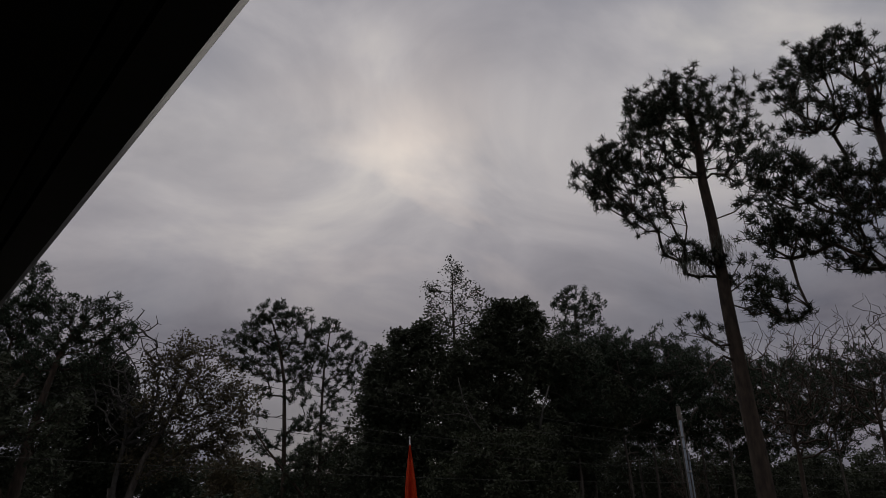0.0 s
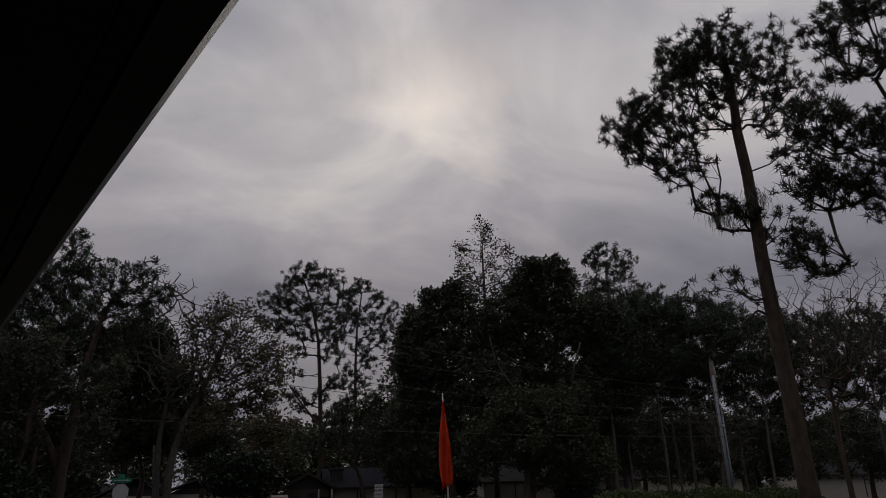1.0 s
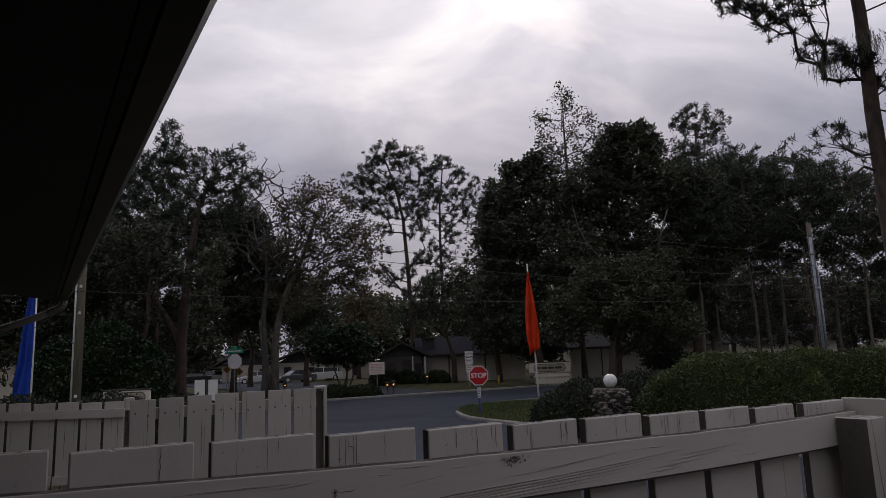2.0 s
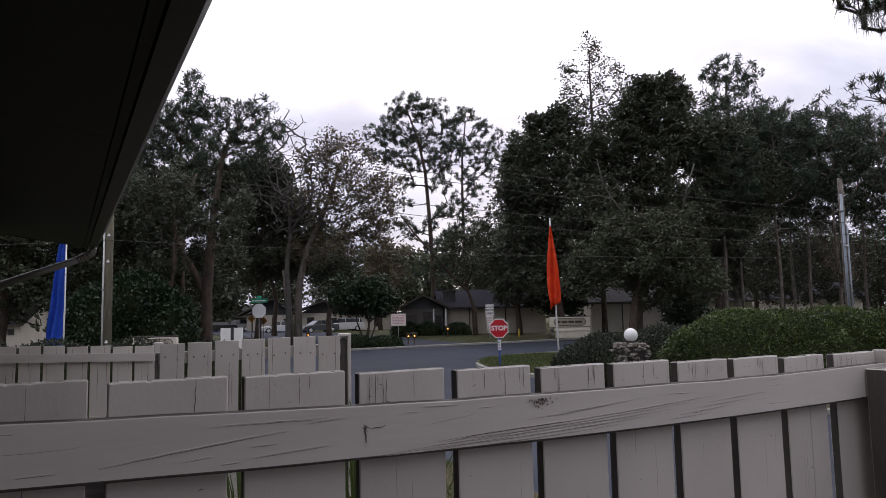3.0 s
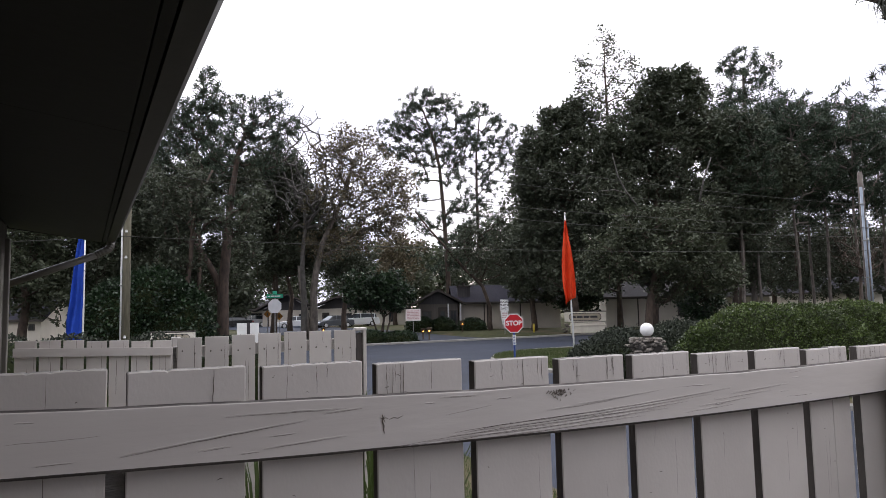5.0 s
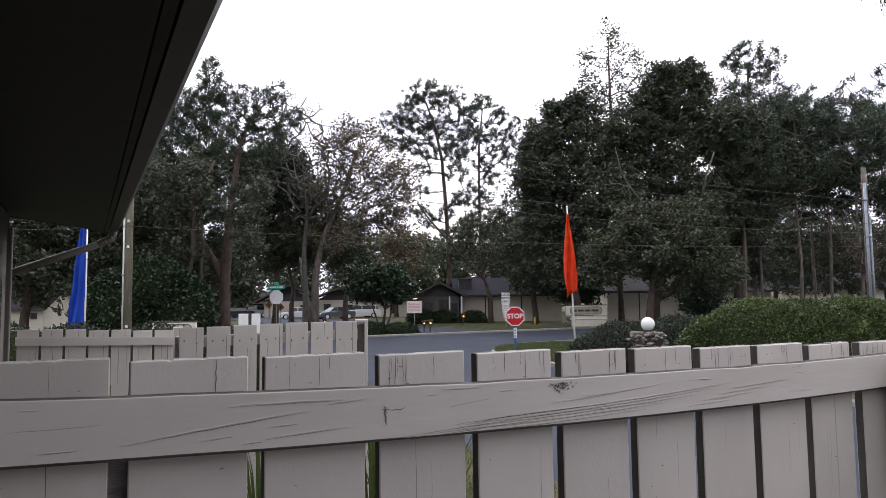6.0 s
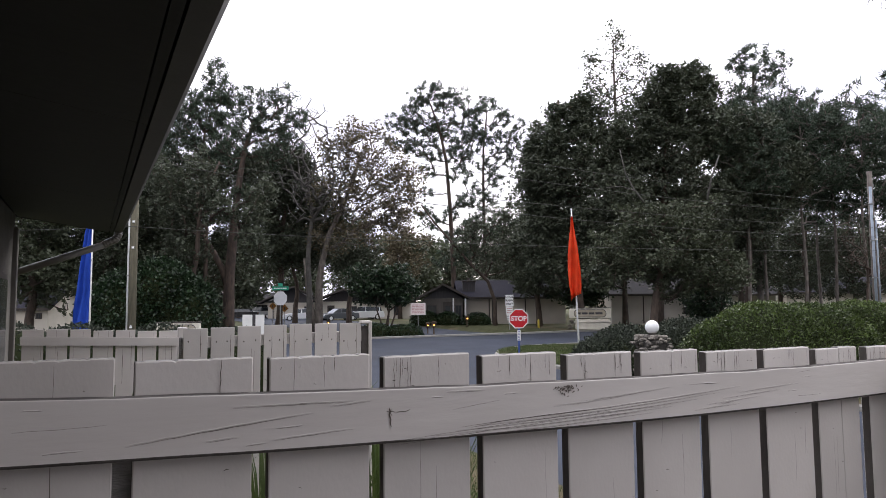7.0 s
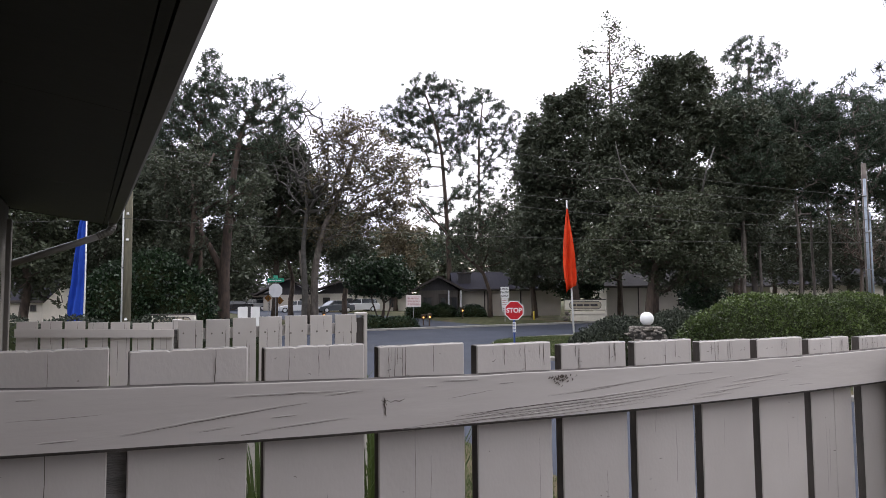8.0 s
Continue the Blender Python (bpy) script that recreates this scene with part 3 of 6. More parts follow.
def near_fence():
    rng = random.Random(4)
    f = thing("fence", "taupe-painted board fence with cracked paint and worn tops", "fence", GRID, group="board fences")
    y0, y1 = FENCE_Y, FENCE_Y + THICK
    for i in range(-3, 10):
        a, b = GAP0 + PITCH * i + 0.0135, GAP0 + PITCH * (i + 1) - 0.0135
        z = 1.669 - 0.026 * (a + 0.09) + rng.uniform(-0.003, 0.003)
        if i == 9:
            a, b = 1.928, 2.136
        if i == 8:
            c = a + 0.55 * (b - a)
            brd = board(board_geo(a, c - 0.001, y0, y1, 0.06, z, rng), f)
            board(board_geo(c + 0.001, b, y0 + 0.001, y1 + 0.001, 0.06, z + 0.002, rng), brd, "split_half")
        else:
            brd = board(board_geo(a, b, y0 + rng.uniform(-0.001, 0.002), y1, 0.06, z, rng), f)
        if i == -1:      # a joint line where the paint has opened from top to bottom
            crack([(a + 0.55 * (b - a) + 0.0004 * math.sin(2.3 * s), z - 0.006 - 0.03 * s) for s in range(22)], 0.0011, brd, y0 - 0.0016)
        for q in range(rng.randint(0, 1) if i < 1 else rng.randint(1, 3) if i < 2 else rng.randint(3, 9)):   # weather splits running down from the top
            x = rng.uniform(a + 0.01, b - 0.01)
            l = rng.uniform(0.02, 0.075)
            crack([(x + rng.uniform(-0.0009, 0.0009), z - 0.003 - l * s / 6) for s in range(7)], rng.uniform(0.0005, 0.0015), brd, y0 - 0.0016)
        for q in range(6):   # small flakes and nicks in the paint
            x, zz, l = rng.uniform(a + 0.015, b - 0.02), rng.choice((rng.uniform(1.59, z - 0.01), rng.uniform(1.3, 1.5))), rng.uniform(0.002, 0.009)
            crack([(x, zz), (x + l * 0.5, zz + rng.uniform(-0.002, 0.002)), (x + l, zz + rng.uniform(-0.003, 0.003))], rng.uniform(0.0006, 0.0014), brd, y0 - 0.0016, "paint_flake")
        for q in range(rng.randint(1, 2)):   # long splits below the rail
            x, zz, l = rng.uniform(a + 0.02, b - 0.02), rng.uniform(1.36, 1.5), rng.uniform(0.05, 0.2)
            crack([(x + 0.0015 * math.sin(s * 0.5 + q) + rng.uniform(-0.0006, 0.0006), zz - l * s / 7) for s in range(8)], rng.uniform(0.0004, 0.0008), brd, y0 - 0.0016)
    # the rail: one long, slightly bowed plank
    def rail(xa, xb, ztop, h, seed):
        rg = random.Random(seed)
        n = 26
        g = Geo()
        prof = [(0, 0.004), (0.004, 0), (h - 0.004, 0), (h, 0.004)]
        for k in range(n + 1):
            x = xa + (xb - xa) * k / n
            dz = -0.044 * x + 0.0135 * x * x + 0.001 * noise.noise((x * 5, seed, 0))
            up = 0.003 * noise.noise((x * 7, 3.3, seed))
            ring = [(x, FENCE_Y - 0.036, ztop + dz - h + 0.005), (x, FENCE_Y - 0.032, ztop + dz - h), (x, FENCE_Y - 0.006, ztop + dz - h), (x, FENCE_Y - 0.006, ztop + dz + up),
                    (x, FENCE_Y - 0.0348, ztop + dz + up), (x, FENCE_Y - 0.036, ztop + dz - 0.0015 + up)]
            g.v += ring
        for k in range(n):
            for q in range(6):
                g.f.append((k * 6 + q, k * 6 + (q + 1) % 6, (k + 1) * 6 + (q + 1) % 6, (k + 1) * 6 + q))
        g.f += [tuple(range(5, -1, -1)), tuple(range(n * 6, n * 6 + 6))]
        ob = part("rail", g, RAIL, f, "long bowed rail with raised grain")
        ob.data.materials.append(EDGE_SHADE)
        # dark top stands for dirt and a shadow gap; dark underside paints shade
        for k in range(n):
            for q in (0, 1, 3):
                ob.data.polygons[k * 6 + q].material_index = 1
        return ob
    r = rail(-0.60, 2.13, 1.619, 0.093, 1)
    rail(-0.60, 2.13, 0.95, 0.087, 2)
    yf = FENCE_Y - 0.0372
    rg = random.Random(9)
    def ridge(pts, width, parent, lift=0.0022):
        """A blister of paint along the grain: a low rounded ridge over its own dark groove."""
        n = len(pts)
        rad = [width * (0.2 + 0.8 * math.sin(math.pi * (i + 0.5) / n)) for i in range(n)]
        part("paint_ridge", Geo().tube([(x, yf + 0.0008, z + lift) for x, z in pts], rad, 6), RAIL, parent, "raised ridge of paint")
        crack(pts, width * 0.8, parent, yf, "grain_line")

    def sweep(x0, x1, z0, z1, sag=0.0, n=16):
        return [(x0 + (x1 - x0) * s / n, z0 + (z1 - z0) * s / n - sag * math.sin(math.pi * s / n) + rg.uniform(-0.0004, 0.0004)) for s in range(n + 1)]
    # one long rising ridge on the shaded half, and shorter ones beside it
    ridge(sweep(0.05, 0.33, 1.546, 1.572, -0.001), 0.0010, r)
    ridge(sweep(0.20, 0.40, 1.590, 1.586), 0.0007, r)
    ridge(sweep(0.16, 0.21, 1.541, 1.544), 0.0007, r)
    ridge(sweep(0.26, 0.40, 1.534, 1.540), 0.0008, r)
    ridge(sweep(0.36, 0.43, 1.580, 1.584), 0.0007, r)
    ridge(sweep(0.58, 0.66, 1.589, 1.587), 0.0008, r)
    for k in range(5):   # the fan of coarse grain that swings up past the knot
        ridge(sweep(0.50 + 0.05 * k, 1.08 + 0.07 * k, 1.509 + 0.0046 * k, 1.512 + 0.0095 * k, 0.004), 0.0008, r)
    for k in range(2):
        ridge(sweep(0.82 + 0.08 * k, 1.04 + 0.10 * k, 1.545 + 0.006 * k, 1.556 + 0.007 * k, 0.002), 0.0006, r)
    for k in range(4):
        ridge(sweep(1.20 + 0.05 * k, 1.36 + 0.07 * k, 1.506 + 0.010 * k, 1.511 + 0.011 * k), 0.0006, r)
    for k in range(3):       # grain lines that sweep along the lower half of the rail
        x0 = 0.42 + rg.uniform(-0.05, 0.3)
        l = rg.uniform(0.35, 0.8)
        zb = 1.508 + 0.0068 * k
        crack([(x0 + l * s / 14, zb + 0.010 * math.sin((x0 + l * s / 14 - 0.55) * 4.2) + rg.uniform(-0.0006, 0.0006)) for s in range(15)], rg.uniform(0.0006, 0.0012), r, yf, "grain_line")
    for k in range(8):
        x0, l = rg.uniform(-0.3, 1.9), rg.uniform(0.03, 0.12)
        zb = 1.619 - 0.044 * x0 + 0.0135 * x0 * x0 - rg.uniform(0.01, 0.075)
        sl = rg.uniform(-0.02, 0.09)
        crack([(x0 + l * s / 6, zb + sl * l * s / 6 + rg.uniform(-0.0008, 0.0008)) for s in range(7)], rg.uniform(0.0004, 0.0007), r, yf, "grain_line")
    for pts in ([(0.466, 1.570), (0.4675, 1.564), (0.466, 1.558), (0.469, 1.550), (0.468, 1.543), (0.4705, 1.537)], [(0.461, 1.565), (0.466, 1.563), (0.473, 1.564), (0.477, 1.5615)],
                [(0.470, 1.568), (0.468, 1.562), (0.4715, 1.556)], [(0.478, 1.560), (0.487, 1.563), (0.496, 1.561), (0.506, 1.5645)]):
        crack(pts, 0.0028 if len(pts) == 6 else 0.0016, r, yf, "knot_split")
    for k in range(46):   # rotted pit at the rail's upper edge, with crumbs of dark wood
        x = rg.gauss(0.856, 0.014)
        z = 1.590 - abs(rg.gauss(0, 0.007)) - 0.004
        crack([(x, z), (x + rg.uniform(-0.003, 0.003), z - 0.002), (x + rg.uniform(-0.005, 0.005), z - 0.004)], rg.uniform(0.001, 0.0035), r, yf, "rot_spot")
    for k in range(12):      # paint blisters scattered on the rail
        x0 = rg.uniform(-0.2, 1.95)
        z0 = 1.619 - 0.044 * x0 + 0.0135 * x0 * x0 - rg.uniform(0.012, 0.08)
        ridge(sweep(x0, x0 + rg.uniform(0.015, 0.05), z0, z0 + rg.uniform(-0.002, 0.004), 0.0, 5), rg.uniform(0.0005, 0.0009), r, 0.0014)
    # corner post
    p = part("post", Geo().box((2.052, FENCE_Y - 0.086, 0.785), (0.088, 0.092, 1.586), 0.003), PAINT, f, "square corner post with a split")
    crack([(2.024 + 0.004 * s + 0.001 * math.sin(2 * s), 1.577 - 0.05 * s) for s in range(9)], 0.003, p, FENCE_Y - 0.1325)
    p.data.materials.append(EDGE_SHADE)
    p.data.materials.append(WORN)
    # shaded left side put into the colour; top bare and worn
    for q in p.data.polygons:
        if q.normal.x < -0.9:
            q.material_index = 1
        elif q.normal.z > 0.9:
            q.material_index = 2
    part("post", Geo().box((0.05, FENCE_Y + 0.078, 0.755), (0.095, 0.095, 1.61), 0.006), DARKWOOD, f, "unpainted grey post")
    part("post", Geo().box((1.15, FENCE_Y + 0.075, 0.55), (0.095, 0.095, 1.1), 0.006), DARKWOOD, f)
    return f


near_fence()


def side_fence():
    """The return that runs back from the corner post past the patio."""
    rng = random.Random(5)
    m = GRID @ pose(2.146, FENCE_Y + 0.02, 0, 0, 0, -90)
    f = thing("fence", "taupe-painted board fence returning along the patio in shade", "fence", m, group="board fences")
    for i in range(22):
        a, b = PITCH * i + 0.008, PITCH * (i + 1) - 0.008
        board(board_geo(a, b, 0, THICK, 0.06, 1.622 + rng.uniform(-0.004, 0.004), rng), f)
    part("rail", Geo().box((2.4, -0.019, 1.53), (4.2, 0.036, 0.09), 0.004), RAIL, f)
    part("rail", Geo().box((2.4, -0.019, 0.9), (4.2, 0.036, 0.09), 0.004), RAIL, f)


side_fence()


def yard_fence(label, m, n, pitch, z0, z1, rail_front, posts, seed, rail_z):
    rng = random.Random(seed)
    f = thing("fence", label, "fence", m, group="board fences")
    L = n * pitch
    for i in range(n):
        z = z0 + (z1 - z0) * i / n + rng.uniform(-0.006, 0.006)
        brd = board(board_geo(i * pitch + 0.011, (i + 1) * pitch - 0.011, 0, 0.02, -0.35, z, rng), f)
        for q in range(rng.randint(1, 3)):
            x, zz, l = i * pitch + rng.uniform(0.03, pitch - 0.03), z - rng.choice((0.005, rng.uniform(0.05, 0.3))), rng.uniform(0.08, 0.35)
            crack([(x + rng.uniform(-0.002, 0.002), zz - l * k / 7) for k in range(8)], rng.uniform(0.002, 0.0045), brd, -0.0015)
        if not rail_front:
            for q in range(2):
                for zz in (rail_z, rail_z - 0.6):
                    g = Geo().box((i * pitch + pitch * (0.28 + 0.44 * q) + rng.uniform(-0.01, 0.01), -0.001, zz + rng.uniform(-0.012, 0.012)), (0.009, 0.004, 0.012), 0.001)
                    part("nail_head", g, CRACK, brd, "rusty nail head")
    yr = -0.02 if rail_front else 0.041
    d = (z1 - z0) / L
    for zz in (rail_z, rail_z - 0.6):
        g = Geo().prism([(0, zz - 0.04), (L, zz - 0.04 + d * L), (L, zz + 0.04 + d * L), (0, zz + 0.04)], yr - 0.018, yr + 0.018, "y")
        part("rail", g, RAIL, f)
    for x in posts:
        part("post", Geo().box((x, 0.06 if rail_front else 0.105, 0.58), (0.09, 0.09, 1.86), 0.006), PAINT if x > 0.5 * L else DARKWOOD, f)
    return f


yard_fence("taupe-painted low board fence with a rail, beside the house corner", GRID @ pose(-0.57, 7.43, 0), 7, 0.197, 1.525, 1.475, True, [1.42], 11, 1.42)
yard_fence("taupe-painted board fence seen from its nailed face", pose(-1.925, 4.9, 0, 0, 0, 16), 7, 0.1875, 1.575, 1.60, False, [0.02], 12, 1.47)
yf = bpy.data.objects["fence.003"]
# dark filler coloured as the shaded hollow between last board and end post
part("end_panel", Geo().box((1.335, 0.05, 0.62), (0.055, 0.06, 1.9), 0.004), EDGE_SHADE, yf, "dark filler painted as the shaded slot beside the end post")
part("end_post", Geo().box((1.372, 0.05, 0.63), (0.026, 0.12, 1.94), 0.004), PAINT, yf)
part("end_cap", Geo().box((1.345, 0.05, 1.6), (0.085, 0.12, 0.022), 0.004), PAINT, yf)


# ---- trees and shrubs ----
def crown_points(rng, blobs):
    """Twig ends scattered through lumpy ellipsoids: (x, y, z, rx, ry, rz, count)."""
    out = []
    for x, y, z, rx, ry, rz, n in blobs:
        d = rng.normal(size=(n, 3))
        d /= np.linalg.norm(d, axis=1, keepdims=True)
        r = rng.uniform(0.12, 1.0, n) ** 0.45
        lump = 1 + 0.22 * np.sin(3.1 * d[:, 0] + x) * np.cos(2.7 * d[:, 2] + z) + 0.12 * np.sin(7 * d[:, 1] + 5 * d[:, 2])
        out.append(d * (r * lump)[:, None] * (rx, ry, rz) + (x, y, z))
    return np.concatenate(out)


def grow(rng, trunk, tips, step=0.9, bend=0.14, droop=0.6):
    """Limbs from a trunk line to every twig end, each from the nearest wood that is not far above it."""
    pos, par = [], []
    for i, p in enumerate(trunk):
        pos.append(np.array(p, float))
        par.append(i - 1)
    nt = len(pos)
    order = np.argsort([np.min(np.linalg.norm(np.array(trunk) - t, axis=1)) for t in tips])
    arr = np.zeros((len(tips) * 14 + nt + 50, 3))
    arr[:nt] = pos
    n = nt
    ends = []
    low = max(0, int(nt * 0.3))
    for t in tips[order]:
        c = arr[low:n]
        d = np.linalg.norm(c - t, axis=1) + droop * np.maximum(0, c[:, 2] - t[2] + 0.3)
        k = low + int(np.argmin(d))
        a = arr[k].copy()
        length = np.linalg.norm(t - a)
        m = min(12, max(1, int(math.ceil(length / step))))
        side = rng.normal(size=3) * bend * length
        side[2] = side[2] * 0.5 - 0.05 * length
        prev = k
        for s in range(1, m + 1):
            f = s / m
            p = a + (t - a) * f + side * math.sin(math.pi * f) + (rng.normal(size=3) * 0.035 * length / m if s < m else 0)
            if n >= len(arr):
                break
            arr[n] = p
            par.append(prev)
            prev = n
            n += 1
        ends.append(prev)
    return arr[:n], np.array(par), nt, np.array(ends)


def limb_mesh(arr, par, nt, ends, r_trunk, r_tip, power=0.5, sides=5):
    """Tapered limbs for all wood but the trunk."""
    load = np.zeros(len(arr))
    load[ends] += 1
    for i in range(len(arr) - 1, 0, -1):
        if par[i] >= 0:
            load[par[i]] += load[i]
    rad = np.minimum(r_tip * np.maximum(load, 1) ** power, r_trunk * 0.62)
    kids = np.arange(nt, len(arr))
    a, b = arr[par[kids]], arr[kids]
    ra = np.where(par[kids] < nt, np.minimum(rad[kids] * 1.25, r_trunk * 0.6), rad[par[kids]])
    ra, rb = np.minimum(ra, rad[kids] * 1.6), rad[kids]
    d = b - a
    d /= np.maximum(np.linalg.norm(d, axis=1, keepdims=True), 1e-6)
    ref = np.where(np.abs(d[:, 2:3]) > 0.9, (1.0, 0.0, 0.0), (0.0, 0.0, 1.0))
    u = np.cross(d, ref)
    u /= np.linalg.norm(u, axis=1, keepdims=True)
    v = np.cross(d, u)
    ang = 2 * np.pi * np.arange(sides) / sides
    ringd = u[:, None] * np.cos(ang)[None, :, None] + v[:, None] * np.sin(ang)[None, :, None]
    va = a[:, None] + ringd * ra[:, None, None]
    vb = b[:, None] + ringd * rb[:, None, None]
    verts = np.concatenate([va, vb], 1).reshape(-1, 3)
    base = (np.arange(len(kids)) * 2 * sides)[:, None]
    k = np.arange(sides)
    faces = np.stack([base + k, base + (k + 1) % sides, base + sides + (k + 1) % sides, base + sides + k], -1).reshape(-1, 4)
    return verts, faces


def needles(rng, tips, per, length, width, up=0.35, loose=0.3):
    """Tufts of long needles that radiate from the twig ends."""
    n = len(tips) * per
    c = np.repeat(tips, per, 0) + rng.normal(size=(n, 3)) * length * loose
    d = rng.normal(size=(n, 3)) + (0, 0, up)
    d /= np.linalg.norm(d, axis=1, keepdims=True)
    s = np.cross(d, rng.normal(size=(n, 3)))
    s /= np.linalg.norm(s, axis=1, keepdims=True)
    l = length * rng.uniform(0.55, 1.15, (n, 1)) * np.repeat(rng.uniform(0.7, 1.25, (len(tips), 1)), per, 0)
    v = np.stack([c + s * width / 2, c - s * width / 2, c + d * l], 1).reshape(-1, 3)
    return v, np.arange(3 * n).reshape(-1, 3)


def leaves(rng, tips, per, spread, size, flatness=0.75):
    """Leafy sprays: pointed kites scattered round the twig ends, their faces tending upward."""
    n = len(tips) * per
    off = rng.normal(size=(n, 3))
    off *= (rng.uniform(0.1, 1, (n, 1)) ** 0.5) / np.linalg.norm(off, axis=1, keepdims=True)
    wide = np.repeat(rng.uniform(0.55, 1.25, (len(tips), 1)), per, 0)
    c = np.repeat(tips, per, 0) + off * spread * wide * (1, 1, flatness)
    d = rng.normal(size=(n, 3)) * (1, 1, 0.7) + off * 0.6
    d /= np.linalg.norm(d, axis=1, keepdims=True)
    s = np.cross(d, rng.normal(size=(n, 3)) + (0, 0, 0.8))
    s /= np.linalg.norm(s, axis=1, keepdims=True)
    l = size * rng.uniform(0.5, 1.35, (n, 1))
    v = np.stack([c - d * l * 0.5, c + s * l * 0.27, c + d * l * 0.5, c - s * l * 0.27], 1).reshape(-1, 3)
    return v, np.arange(4 * n).reshape(-1, 4)


def trunk_line(rng, height, lean=(0, 0), wob=0.15, n=12):
    ph = rng.uniform(0, 6)
    return [(lean[0] * (k / n) + wob * math.sin(k * 0.8 + ph) * k / n, lean[1] * (k / n) + wob * math.cos(k * 0.7 + ph) * k / n, height * k / n) for k in range(n + 1)]


def tree(name, label, place, seed, height, r, blobs, wood, leaf, foliage, lean=(0, 0), wob=0.15, r_tip=0.012, sides=5, stems=None, top=0.35, power=0.5, bend=0.14, droop=0.6, step=0.9, group="", line=None):
    """foliage: None, ("needles", per, length, width) or ("leaves", per, spread, size)."""
    rng = np.random.default_rng(seed)
    t = thing(name, label, "tree", at(*place), group)
    line = line or trunk_line(rng, height, lean, wob)
    tips = crown_points(rng, blobs)
    arr, par, nt, ends = grow(rng, line, tips, bend=bend, droop=droop, step=step)
    rad = [r * (1.25 if k == 0 else 1 - (1 - top) * k / (len(line) - 1)) for k in range(len(line))]
    tr = part("trunk", Geo().tube([(line[0][0], line[0][1], -0.4)] + line[1:], rad, 10), wood, t, smooth=True)
    for a in stems or ():
        pts = [(0.15 * a[0], 0.15 * a[1], -0.2), (0.45 * a[0], 0.45 * a[1], 0.3 * a[2]), (0.8 * a[0], 0.8 * a[1], 0.65 * a[2]), tuple(a)]
        part("stem", Geo().tube(pts, [0.8 * r, 0.65 * r, 0.5 * r, 0.3 * r], 8), wood, t, smooth=True)
    part("branching", fast_mesh("branching", *limb_mesh(arr, par, nt, ends, r, r_tip, power, sides), wood), wood, t, kind="stuff")
    if foliage:
        # tufts at the ends, and some along the last wood
        make = needles if foliage[0] == "needles" else leaves
        part("crown", fast_mesh("crown", *make(rng, arr[ends], *foliage[1:]), leaf), leaf, t, kind="stuff")
    return t


def pine_blobs(top, bottom, width, n, rng, side=0.0):
    """An open domed pine crown, widest above its middle, with a few plates that break the outline."""
    mid, half = bottom + (top - bottom) * 0.52, (top - bottom) * 0.5
    out = [(side, 0, mid, width, width, half * 0.98, int(n * 0.55))]
    for i in range(7):
        f = (i + rng.uniform(0, 1)) / 7
        a = i * 2.4 + rng.uniform(0, 0.8)
        q = width * (0.45 + 0.45 * math.sin(math.pi * (0.1 + 0.8 * f)))
        out.append((q * math.cos(a) + side, q * math.sin(a), bottom + (top - bottom) * (0.06 + 0.86 * f), width * 0.36, width * 0.36, half * 0.2, int(n * 0.45 / 7)))
    return out


PR = random.Random(21)
PLACES = {}


def wood_z(x, y):
    p = GRID.inverted() @ Vector((x, y, 0))
    return land(p.x, p.y)


def spot(u, d):
    """A place on the ground, by how far aside it lies per metre ahead, and the metres ahead."""
    return u * d, d, wood_z(u * d, d)


def open_crown(blobs, aside=0.0):
    """The same lumps, wider and with fewer twig ends, so that tufts stand apart."""
    return [(x + aside, y, z, 1.32 * a, 1.3 * b, 1.38 * c, int(0.85 * n)) for x, y, z, a, b, c, n in blobs]


